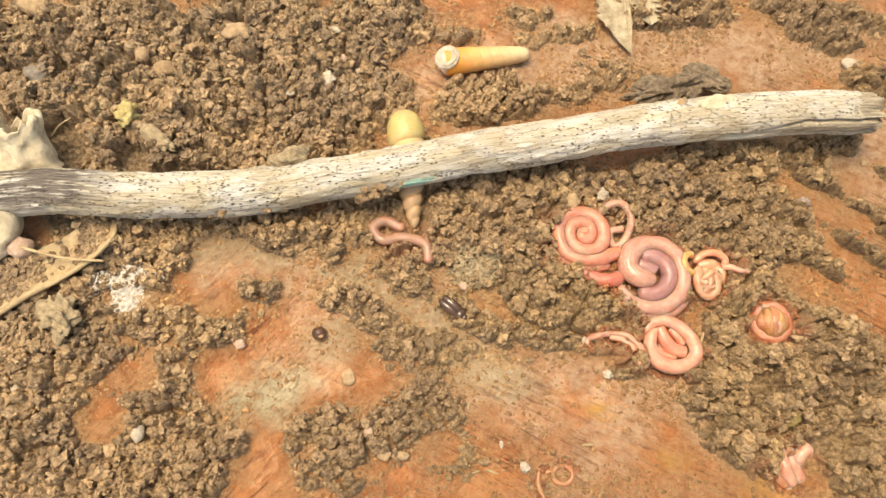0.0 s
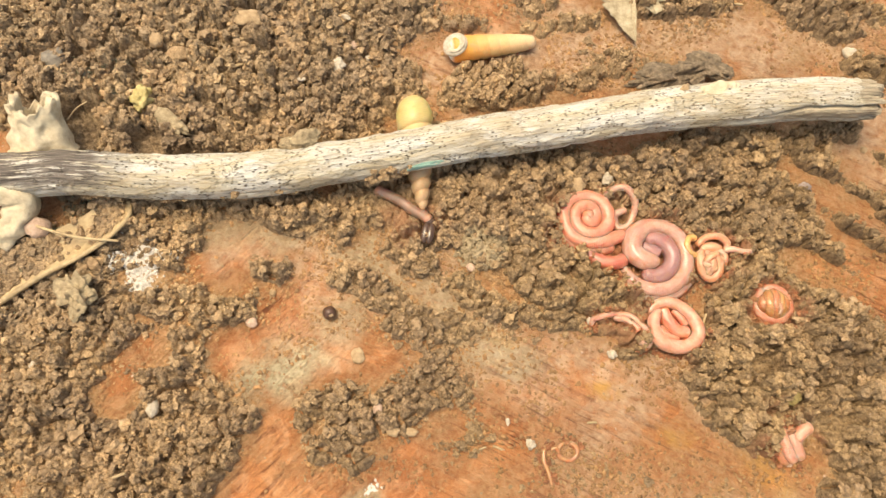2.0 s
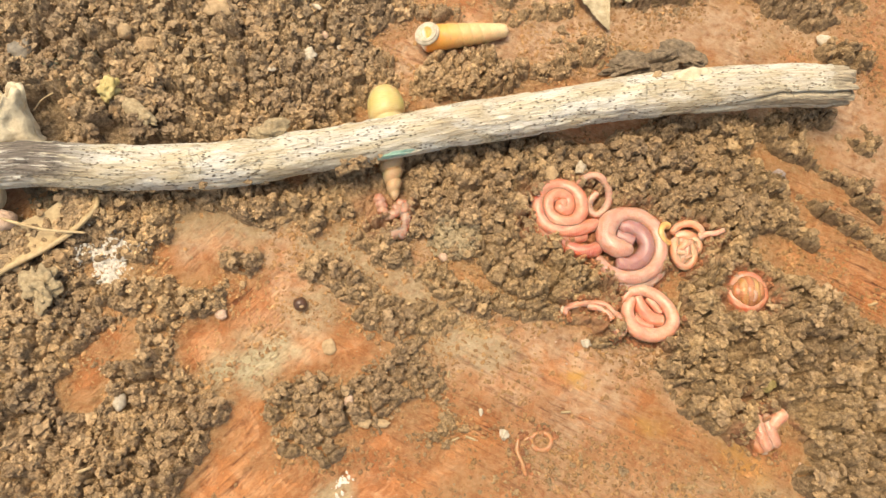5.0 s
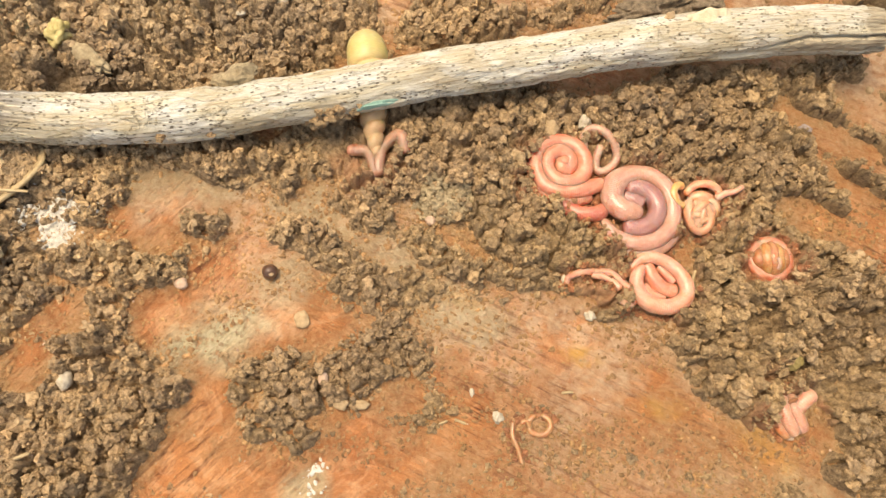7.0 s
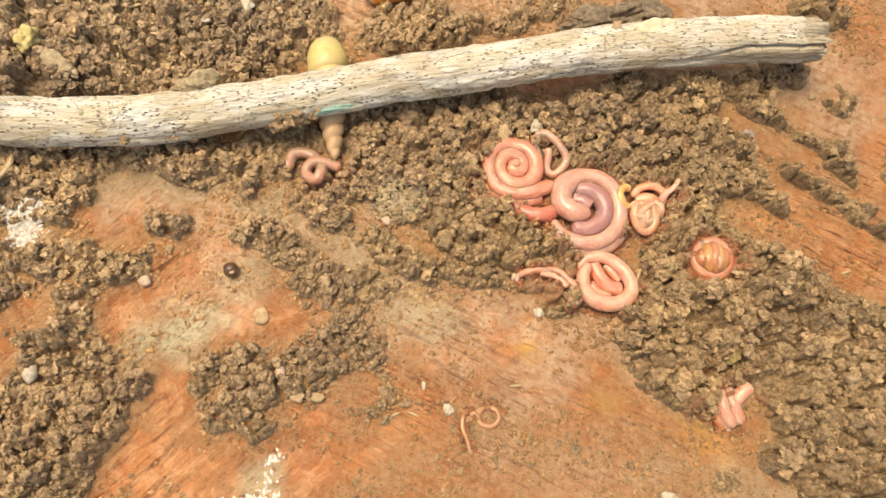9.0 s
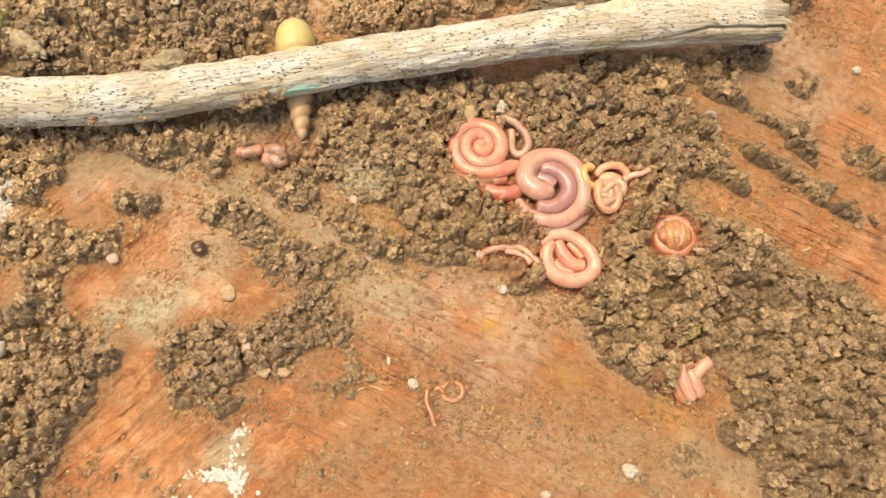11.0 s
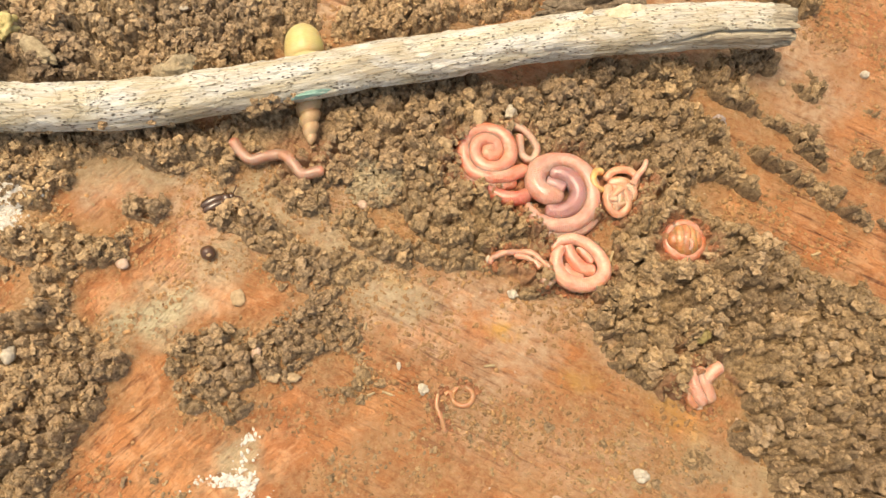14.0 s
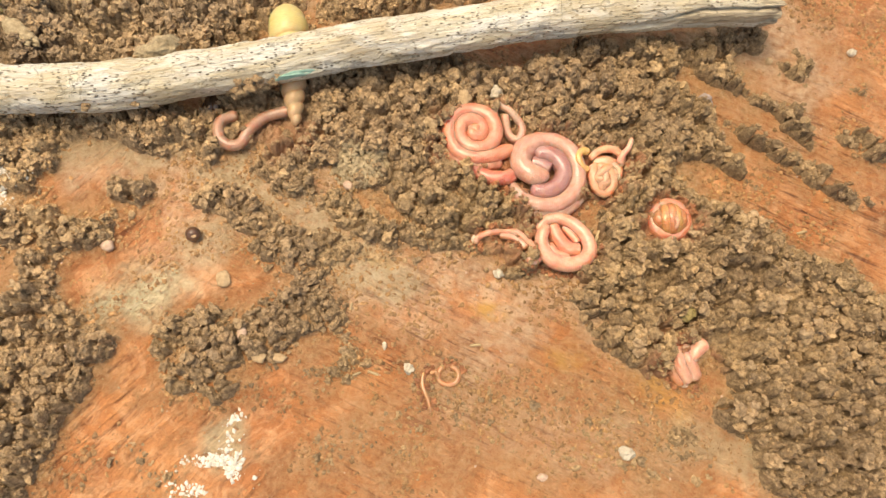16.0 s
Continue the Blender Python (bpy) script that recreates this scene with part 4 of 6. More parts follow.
# ---- the twig ----
def build_twig():
    line = [(-87.9, 8.5, 7.0), (-77.5, 9.1, 7.0), (-68.0, 9.8, 7.0), (-53.3, 9.0, 6.9), (-38.6, 9.4, 6.9), (-23.7, 11.6, 7.0), (-8.5, 14.3, 7.2), (7.0, 17.3, 7.6), (22.7, 19.9, 8.3), (38.7, 22.5, 8.8), (54.8, 24.1, 9.3), (68.9, 24.9, 9.6), (81.7, 25.0, 9.8)]
    n, sides = 460, 140
    c = spline(line, n)
    u = np.linspace(0, 1, n)
    ang = np.linspace(0, 2 * np.pi, sides, endpoint=False)
    tan = np.gradient(c, axis=0)
    tan /= np.linalg.norm(tan, axis=1)[:, None]
    side = np.cross(tan, (0, 0, 1.0))
    side /= np.linalg.norm(side, axis=1)[:, None]
    up = np.cross(side, tan)
    length = np.linalg.norm(c[-1] - c[0])
    s = u * length
    ss, aa = np.meshgrid(s, ang, indexing="ij")
    r = 3.95 + 0.12 * np.sin(u * 9)[:, None] + 0 * aa
    ring = np.stack([np.cos(aa) * 5, np.sin(aa) * 5], -1)
    r = r + 0.22 * fbm(ss * 0.35 + ring[..., 0] * 1.4, ring[..., 1] * 1.7 + 40, 4.0, 3, 101)
    r = r + 0.09 * fbm(ss * 0.12, aa * 9 + 3, 1.0, 3, 103)
    r = r - 0.10 * np.clip(np.cos(aa * 3 + ss * 0.04), 0, 1) ** 6
    flake = fbm(ss * 0.55, aa * 4.2 + 9, 2.6, 4, 119)
    r = r + 0.16 * np.clip(flake * 5, -0.6, 1) + 0.07 * fbm(ss * 1.3, aa * 5, 1.0, 2, 121)
    # long crack near the broken end, on the near side of the top
    line_at = 0.72 - 0.5 * np.clip((s[-1] - 14 - ss) / 9, 0, 1) + 0.06 * fbm(ss, ss * 0, 3.0, 3, 113)
    reach = np.clip((ss - s[-1] + 24) / 6, 0, 1)
    r = r - 1.1 * np.exp(-((aa - line_at) / 0.065) ** 2) * reach
    peeled = np.clip((line_at - aa) / 0.06, 0, 1) * reach * (aa < 3) + np.clip((ss - s[-1] + 4.5 + 2.5 * fbm(aa * 2, aa * 0, 1.0, 3, 117)) / 0.5, 0, 1)
    r = r - 0.12 * np.clip(peeled, 0, 1)
    ragged = np.clip((ss - s[-1] + 5.5) / 5.5, 0, 1)
    r = r * (1 - 0.30 * ragged * np.clip(fbm(aa * 3, ss * 0.3, 1.0, 2, 107) + 0.4, 0, 1))
    end = np.clip((s[-1] - s) / 0.6, 0.02, 1) ** 0.5
    r = r * end[:, None]
    v = c[:, None] + r[..., None] * (np.cos(aa)[..., None] * side[:, None] + np.sin(aa)[..., None] * up[:, None])
    torn = 2.0 * fbm(ang * 4, ang * 0, 1.0, 3, 109)
    v[-14:] += (tan[-14:, None] * (torn[None, :, None] * np.linspace(0, 1, 14)[:, None, None]))
    uv = np.stack([ss, np.abs(aa - np.pi) * 4 + 0.8 * np.sin(aa)], -1).reshape(-1, 2)
    me = mesh_of("stem", v.reshape(-1, 3) * MM, lattice(n, sides, True)[:, ::-1], TWIG, True, uv)
    strip = np.clip((ss - 1) / 5, 0, 1) * np.clip((33 - ss) / 9, 0, 1) * np.clip(np.sin(aa - 0.25) + 0.35, 0, 1)
    at = me.attributes.new("stripped", "FLOAT", "POINT")
    at.data.foreach_set("value", strip.ravel())
    at = me.attributes.new("peeled", "FLOAT", "POINT")
    at.data.foreach_set("value", np.clip(peeled, 0, 1).ravel())
    root = tagged(anchor("twig", -8.5, 14.4, 0), "bleached grey-cream dead twig speckled black, lying across the soil", "twig")
    stem = place_mesh("stem", me, root)
    # stub of a side branch, torn and pale, at the far side of the fork
    r = np.random.default_rng(77)
    foot, head = np.array([-74.9, 15.1, 4.6]), np.array([-74.9, 22.0, 11.5])
    ax = (head - foot) / np.linalg.norm(head - foot)
    e1 = np.cross(ax, (0, 0, 1.0))
    e1 /= np.linalg.norm(e1)
    e2 = np.cross(e1, ax)
    k, rings = 48, 18
    tooth = np.repeat(r.uniform(-0.28, 0.1, k // 4), 4) + r.uniform(-0.06, 0.06, k)
    facet = 1 + 0.08 * np.sin(np.linspace(0, 6.28, k, endpoint=False) * 5) + r.uniform(-0.02, 0.02, k)
    pts = []
    for wall in (1.0, 0.78):
        for q in np.linspace(0, 1, rings) if wall == 1.0 else np.linspace(1, 0.35, rings):
            rad = wall * (6.2 - 2.7 * q**0.6 + 0.9 * q**3) * facet * (1 + 0.22 * np.array([noise.noise((q * 4, math.cos(b) * 2, math.sin(b) * 2)) for b in np.linspace(0, 6.28, k)]))
            a = np.linspace(0, 2 * np.pi, k, endpoint=False) + 0.15 * q
            up_ = (q * (1 + tooth * q))[:, None] * (head - foot)
            pts.append(foot + up_ + (rad * np.cos(a))[:, None] * e1 + (0.75 * rad * np.sin(a))[:, None] * e2)
    m2 = mesh_of("stub", np.vstack(pts) * MM, lattice(2 * rings, k, True)[:, ::-1], WOOD_PALE, True)
    place_mesh("stub", m2, root, "pale torn stub of a side branch")
    fork = spline([(-84.1, 8.3, 7), (-78.9, 6.4, 6.4), (-76.9, 4.5, 5.0), (-78.6, 1.3, 3.6), (-81.7, -2.7, 3)], 40)
    m3 = tube_mesh("fork", fork, np.linspace(3.3, 2.3, 40) * rounded(40, 1.0, 0.3), WOOD_PALE, 28, 0.4)
    place_mesh("fork", m3, root, "pale forked side shoot")
    # bark flakes
    for name, x, y, z, rr, sq, mat, turn in (
        ("bark_flake", 50.1, 24.9, 12.9, 3.1, (1.2, 0.5, 0.24), WOOD_PALE, 6),
        ("bark_chip", 43.7, 25.3, 12.6, 0.95, (1.0, 0.7, 0.4), STONE_TAN, 30),
        ("green_flake", -4.6, 11.35, 7.9, 2.6, (1.4, 0.16, 0.26), GREEN, 11),
        ("bark_flake", -26.6, 15.4, 9.8, 2.4, (1.2, 0.7, 0.6), HUSK, 10),
        ("bark_flake", -29.3, 14.7, 9.6, 1.5, (1.1, 0.8, 0.5), HUSK, -20),
    ):
        ob = new(name, lump_mesh(name, rr, mat, sq, 5, 0.6, 4))
        ob.parent = stem
        ob.location = Vector((x * MM, y * MM, z * MM)) - root.location - stem.location
        ob.rotation_euler.z = radians(turn)
    for k in range(64):
        f = rng.random()
        i = int(60 + f * 110)
        a = -0.35 + 0.3 * rng.normal()
        p = c[i] + 4.0 * (math.cos(a) * side[i] + math.sin(a) * up[i])
        if rng.random() < 0.6:
            i, a = int(203 + 6 * rng.normal()), rng.uniform(-0.8, 0.45)
            p = c[i] + 4.1 * (math.cos(a) * side[i] + math.sin(a) * up[i]) + rng.normal(size=3) * 0.25
        ob = new("soil_crumb", lump_mesh("soil_crumb", 0.3 + 0.75 * rng.random() ** 2.5, CRUMB, (rng.uniform(0.8, 1.3), 0.9, 0.7), k, 0.9, 3, False))
        ob.parent = stem
        ob.location = Vector(p * MM) - root.location - stem.location


build_twig()


# ---- snail shells ----
def shell(name, label, mouth, tip, wide, mat, whorls=7.0, bulb=0.0, open_mouth=True, slim=0.4, ribs=0.07, point=0.26, cap=0.1):
    """A tall turreted snail shell lying between two places in millimetres; bulb swells its last whorl."""
    mouth, tip = np.array(mouth, float), np.array(tip, float)
    axis = tip - mouth
    length = np.linalg.norm(axis)
    axis /= length
    side = np.cross(axis, (0, 0, 1.0))
    side /= np.linalg.norm(side)
    up = np.cross(side, axis)
    n, sides = 150, 40
    u = np.linspace(0, 1, n)
    ang = np.linspace(0, 2 * np.pi, sides, endpoint=False)
    uu, aa = np.meshgrid(u, ang, indexing="ij")
    r = wide / 2 * (point + (1 - point) * (1 - u) ** slim) * (1 + bulb * np.exp(-((u - 0.14) / 0.13) ** 2))
    r = r * np.sqrt(np.clip(1 - np.clip((cap - u) / cap, 0, 1) ** 2 * 0.999, 0, 1)) * np.sqrt(np.clip(1 - np.clip((u - 0.96) / 0.04, 0, 1) ** 2 * 0.999, 0, 1))
    turn = whorls * uu**1.3 + aa / (2 * np.pi)
    f = turn - np.floor(turn)
    swell = 1 + ribs * np.clip((uu - 0.18) / 0.2, 0.15, 1) * (np.sin(np.pi * np.clip(f, 0, 1)) ** 0.5 - 0.8)
    rr = r[:, None] * swell
    v = mouth + (uu * length)[..., None] * axis + (rr * np.cos(aa))[..., None] * side + (rr * np.sin(aa))[..., None] * up
    me = mesh_of("spire", v.reshape(-1, 3) * MM, lattice(n, sides, True)[:, ::-1], mat, True, np.stack([uu, aa], -1).reshape(-1, 2))
    root = tagged(anchor(name, *(mouth + tip)[:2] / 2, v[..., 2].min()), label, "shell", "snail shells")
    place_mesh("spire", me, root)
    if open_mouth:
        # the mouth opens upwards and aside at the wide end, within a thick white lip
        m0 = mouth + axis * length * 0.075 + up * wide * 0.30
        e1, e2 = (axis * 0.85 + up * 0.42) * wide * 0.40, side * wide * 0.36
        ring = [m0 + e1 * math.cos(a) + e2 * math.sin(a) for a in np.linspace(0, 2 * np.pi, 40)]
        place_mesh("lip", tube_mesh("lip", ring, wide * 0.085, STONE_WHITE, 12, 0.15), root, "white thickened lip")
        rows = [[m0 + (e1 * math.cos(a) + e2 * math.sin(a)) * (1 - k / 5.05) - up * 0.06 * wide * math.sin(k / 5 * 1.57) + (up - axis * 0.3) * 0.13 * wide for a in np.linspace(0, 2 * np.pi, 24, endpoint=False)] for k in range(6)]
        place_mesh("mouth", mesh_of("mouth", np.array(rows).reshape(-1, 3) * MM, lattice(6, 24, True), STONE_WHITE), root, "pale hollow of the mouth")
    return root


shell("snail_shell", "empty orange turret snail shell with a white lip", (0.1, 38.7, 2.5), (18.2, 41.5, 1.7), 5.6, SHELL_ORANGE, 8.0)
shell("snail_shell", "olive turret snail shell lying under the twig", (-7.0, 27.4, 4.0), (-5.0, 4.3, 2.6), 8.2, SHELL_OLIVE, 8.5, 0.0, False, 0.6, 0.3, 0.07, 0.24)


# ---- worms ----
def worm(name, label):
    return lambda x, y: tagged(anchor(name, x, y, 0.0), label, "worm", "worms on the soil")


def spiral(cx, cy, a, b, deg, start, turns_, inner, z0, z1, n=150, late=1.0):
    """A coil that winds inwards; start in degrees, turns negative for clockwise."""
    t = np.linspace(0, 1, n)
    th = radians(start) + t * turns_ * 2 * np.pi
    k = 1 - (1 - inner) * t**late
    x, y = a * k * np.cos(th), b * k * np.sin(th)
    c, s = math.cos(radians(deg)), math.sin(radians(deg))
    return np.stack([cx + x * c - y * s, cy + x * s + y * c, z0 + (z1 - z0) * t], 1)


LINES = []


def body(name, line, r, mat, root, label="", ends=(1.0, 1.0), wob=0.05):
    n = len(line)
    LINES.append((line, np.broadcast_to(r, n)))
    return place_mesh(name, tube_mesh(name, line, rounded(n, r, *ends) if np.isscalar(r) else rounded(n, 1.0, *ends) * r, mat, 18, wob), root, label)


def build_worms():
    # red coil
    w = worm("worm", "red-pink worm coiled in a tight flat spiral on soil")(26.4, 3.0)
    coil = spline([(33.6, 0.2, 1.7), (31.3, -0.7, 2.2), (28.9, -1.5, 2.3), (26.1, -1.7, 2.2), (23.4, -0.6, 2.0), (22.1, 1.9, 1.9), (22.0, 4.7, 1.9), (23.6, 6.9, 2.0), (26.1, 7.5, 2.1), (28.6, 6.6, 2.3), (30.0, 4.6, 2.4), (30.0, 2.2, 2.5), (28.6, 0.3, 2.5), (26.2, 0.0, 2.4), (24.3, 1.2, 2.3), (23.7, 3.2, 2.2), (24.3, 5.0, 2.2), (26.0, 5.7, 2.2), (27.6, 4.9, 2.1), (27.8, 3.2, 2.1), (26.9, 2.3, 2.3), (26.0, 2.8, 2.6), (26.4, 3.7, 2.6)], 300)
    body("coil", coil, np.r_[np.linspace(1.3, 1.4, 120), np.linspace(1.4, 1.25, 180)], W_RED, w, "", (0.6, 0.5))
    body("centre", spline([(25.6, 3.2, 1.6), (26.5, 3.4, 2.0), (27.2, 4.0, 1.6)], 40), 1.45, W_RED, w, "", (3, 3))
    low = spline([(22.0, 4.5, 0.7), (21.5, 2.0, 0.9), (22.7, -0.7, 1.1), (25.2, -2.5, 1.2), (28.3, -2.7, 1.2), (31.2, -1.7, 0.9)], 90)
    body("lower_turn", low, 1.35, W_RED, w, "darker red turn of the body beneath")
    tail = spline([(24.6, -2.0, 0.6), (26.4, -3.9, 1.2), (28.9, -5.3, 1.6), (31.4, -5.4, 1.7), (33.2, -4.4, 1.0)], 70)
    body("tail_loop", tail, 1.35, W_SCARLET, w, "deep red glossy loop of the body")
    # mauve coil
    w = worm("worm", "thick mauve-pink worm coiled with a darker inner loop")(38.9, -4.7)
    coil = spline([(32.9, -6.0, 1.0), (33.3, -8.0, 1.5), (34.7, -9.6, 1.9), (37.6, -10.7, 2.1), (41.0, -10.2, 2.1), (43.6, -8.0, 2.0), (44.5, -4.7, 2.0), (43.9, -1.4, 2.0), (41.9, 0.8, 2.0), (39.2, 1.5, 2.0), (36.5, 0.9, 2.1), (34.7, -0.9, 2.2), (34.4, -3.2, 2.3), (35.7, -4.9, 2.6), (37.6, -5.4, 2.7), (39.2, -5.0, 2.5)], 220)
    body("coil", coil, np.r_[np.linspace(1.2, 1.5, 100), np.linspace(1.5, 1.55, 45), np.linspace(1.55, 2.0, 25), np.linspace(2.0, 1.75, 50)], W_MAUVE, w, "", (1.0, 1.2))
    body("under_turn", spline([(33.0, -7.3, 0.6), (34.0, -10.1, 0.8), (37.4, -11.9, 0.9), (41.6, -11.4, 0.9), (44.6, -8.8, 0.8), (45.6, -5.0, 0.7)], 90), 1.15, W_MAUVE, w, "paler turn of the body beneath")
    inner = spline([(36.8, -1.2, 1.6), (38.9, -1.0, 2.0), (41.0, -2.2, 2.1), (41.9, -4.6, 2.1), (40.9, -6.9, 2.0), (38.6, -8.1, 1.9), (35.8, -7.6, 1.5)], 100)
    body("core", spline([(36.4, -2.3, 1.0), (38.0, -2.9, 1.3), (39.8, -4.0, 1.3)], 50), 1.7, W_DARK, w, "", (2, 2))
    body("inner_loop", inner, 1.6, W_DARK, w, "purplish inner loop of the body")
    # pale coil
    w = worm("worm", "pale pink worm curled in a pear-shaped ring on soil")(41.0, -17.3)
    coil = spline([(38.3, -14.6, 3.1), (37.0, -16.6, 2.8), (37.2, -18.9, 2.4), (38.9, -20.8, 2.1), (41.7, -21.4, 2.0), (44.3, -20.6, 2.0), (45.4, -18.6, 2.0), (44.7, -16.2, 1.9), (42.7, -14.0, 1.8), (40.2, -13.0, 1.7), (37.9, -13.5, 1.4), (36.5, -15.4, 0.9)], 150)
    body("coil", coil, np.r_[np.linspace(1.0, 1.35, 35), np.linspace(1.35, 1.3, 40), np.linspace(1.3, 0.9, 75)], W_PALE, w, "", (1.2, 0.6))
    for line, r in (([(39.3, -14.0, 0.9), (40.0, -16.2, 1.1), (41.6, -18.2, 1.1), (44.0, -18.7, 0.9)], 1.3), ([(41.3, -14.3, 1.0), (42.6, -15.9, 1.2), (43.6, -17.4, 1.1)], 0.8), ([(38.4, -17.5, 0.9), (39.8, -19.2, 1.0), (42.0, -19.8, 0.9)], 0.9)):
        body("inner_fold", spline(line, 60), r, W_RED, w, "redder inner fold of the body")
    # orange ball in a hollow
    w = worm("worm", "orange worm balled up in a hollow of soil")(60.4, -13.3)
    body("outer_turn", spiral(60.5, -13.3, 3.0, 3.0, 0, 100, 1.08, 1.0, 0.7, 1.0, 110), 1.0, W_RED, w, "red outer turn of the body")
    for k, (dx, mat, r) in enumerate(((-1.9, W_ORANGE, 1.15), (-1.0, W_OCHRE, 1.2), (0.0, W_ORANGE, 1.2), (0.9, W_OCHRE, 1.15), (1.8, W_ORANGE, 1.15))):
        far = 2.4 - 0.32 * dx * dx
        line = [(60.5 + dx * 0.6, -13.3 + far, 0.7), (60.5 + dx * 0.95, -13.3 + 0.55 * far, 1.9 - 0.12 * dx * dx), (60.3 + dx * 1.05, -13.3 - 0.1, 2.3 - 0.16 * dx * dx), (60.5 + dx * 0.95, -13.3 - 0.6 * far, 1.8 - 0.12 * dx * dx), (60.6 + dx * 0.5, -13.3 - far, 0.7)]
        body("turn", spline(line, 60), r, mat, w, "", (2, 2))
    body("tail", spline([(60.6, -13.6, 3.0), (61.0, -14.4, 3.0), (60.7, -15.4, 2.4)], 40), 0.45, W_PALE, w, "thin pale tail end")
    # worm doubled up by the edge of the board
    w = worm("worm", "pink worm doubled up half out of the soil")(60.2, -38.5)
    for name, line, r, mat, label in (
        ("hind_part", [(57.6, -35.9, 0.4), (57.4, -38.2, 0.8), (58.1, -40.5, 0.9), (59.5, -42.2, 0.4)], 0.95, W_ORANGE, "orange hind part"),
        ("fold", [(58.9, -35.6, 0.8), (58.7, -37.8, 1.5), (59.3, -40.0, 1.5), (60.6, -41.7, 0.6)], 1.25, W_FLESH, ""),
        ("fold", [(60.3, -35.5, 0.8), (60.3, -37.8, 1.7), (60.9, -39.8, 1.5), (61.8, -41.2, 0.5)], 1.25, W_FLESH, ""),
        ("head", [(60.6, -38.6, 1.4), (61.3, -37.2, 2.1), (62.4, -36.2, 2.4), (63.6, -35.6, 2.2)], 1.2, W_PALE, "pale rounded head"),
    ):
        body(name, spline(line, 60), r, mat, w, label, (2.2, 2.2))
    # thin worm half buried in dust
    w = worm("worm", "thin pink worm half buried in dusty soil")(30.9, -16.5)
    for pts in (((25.8, -17.4), (26.2, -16.2), (28.0, -15.6), (30.6, -15.3), (32.8, -15.7), (34.6, -17.3), (35.6, -18.9)), ((37.3, -17.9), (36.7, -19.4), (36.1, -20.7), (34.9, -21.3), (33.9, -20.4)), ((30.0, -15.8), (32.4, -16.6), (34.3, -18.6))):
        line = spline([(x, y, top_of(x, y) + 0.6) for x, y in pts], 60)
        body("strand", line, 0.58, W_FLESH, w)
    # small brown worm lying on the board
    w = worm("worm", "small tan-brown worm lying on the bare board")(17.8, -41.2)
    body("strand", spline([(16.3, -38.8, 0.0), (16.0, -40.8, 0.15), (16.7, -43.0, 0.15), (17.4, -45.3, -0.05)], 50), 0.46, W_TAN, w)
    body("loop", spiral(20.3, -39.5, 1.7, 1.5, 0, 100, 0.95, 1.0, 0.0, 0.2, 60), 0.5, W_TAN, w)
    body("strand", spline([(18.8, -39.8, 0.4), (18.1, -38.9, 0.6), (17.3, -39.2, 0.4)], 30), 0.4, W_TAN, w)
    # orange tangled worm; its tail is keyed below
    w = worm("worm", "orange worm knotted in a tangle with a waving tail")(48.8, -4.3)
    body("curl", spline([(46.7, -0.9, 2.6), (45.3, -0.9, 2.9), (44.5, -2.2, 3.1), (45.0, -3.8, 2.9), (46.4, -4.3, 2.3)], 60), 0.68, W_YELLOW, w, "yellow curled end")
    for pts, r in (
        (((48.0, -2.8, 1.8), (47.1, -5.0, 2.2), (47.5, -7.3, 1.9), (49.1, -8.4, 1.6), (50.5, -7.2, 2.0), (50.2, -5.0, 2.5), (48.5, -3.8, 2.9)), 0.9),
        (((48.3, -3.3, 2.4), (49.1, -5.7, 3.0), (48.0, -8.1, 2.0)), 0.75),
        (((46.5, -5.1, 1.5), (48.2, -6.2, 2.9), (50.8, -6.2, 1.8)), 0.72),
        (((50.7, -3.7, 2.1), (48.8, -4.8, 3.3), (47.0, -6.7, 1.8)), 0.72),
        (((46.8, -3.2, 1.0), (48.3, -5.2, 1.2), (49.9, -7.5, 0.9)), 1.7),
        (((47.3, -7.3, 0.8), (49.0, -5.6, 1.3), (51.3, -3.9, 1.0)), 1.6),
        (((50.2, -2.8, 1.8), (51.8, -4.2, 2.2), (51.4, -6.2, 1.5)), 0.8),
        (((47.6, -2.6, 1.0), (49.8, -2.6, 1.5), (51.6, -3.4, 1.2)), 1.3),
        (((49.6, -4.4, 2.6), (51.0, -5.2, 2.4), (50.4, -7.0, 2.2)), 0.7),
        (((47.2, -5.6, 2.2), (48.6, -7.0, 2.7), (50.0, -6.6, 2.5)), 0.65),
    ):
        body("strand", spline(pts, 60), r, W_PEACH, w, "", (1.5, 1.5), 0.12)
    body("loop", spline([(46.8, -2.2, 2.0), (48.6, -0.7, 2.6), (51.0, -0.6, 2.8), (52.5, -1.8, 2.7), (52.1, -3.4, 2.4), (50.8, -4.0, 2.2)], 60), 0.68, W_PEACH, w)
    return w


TANGLE = build_worms()


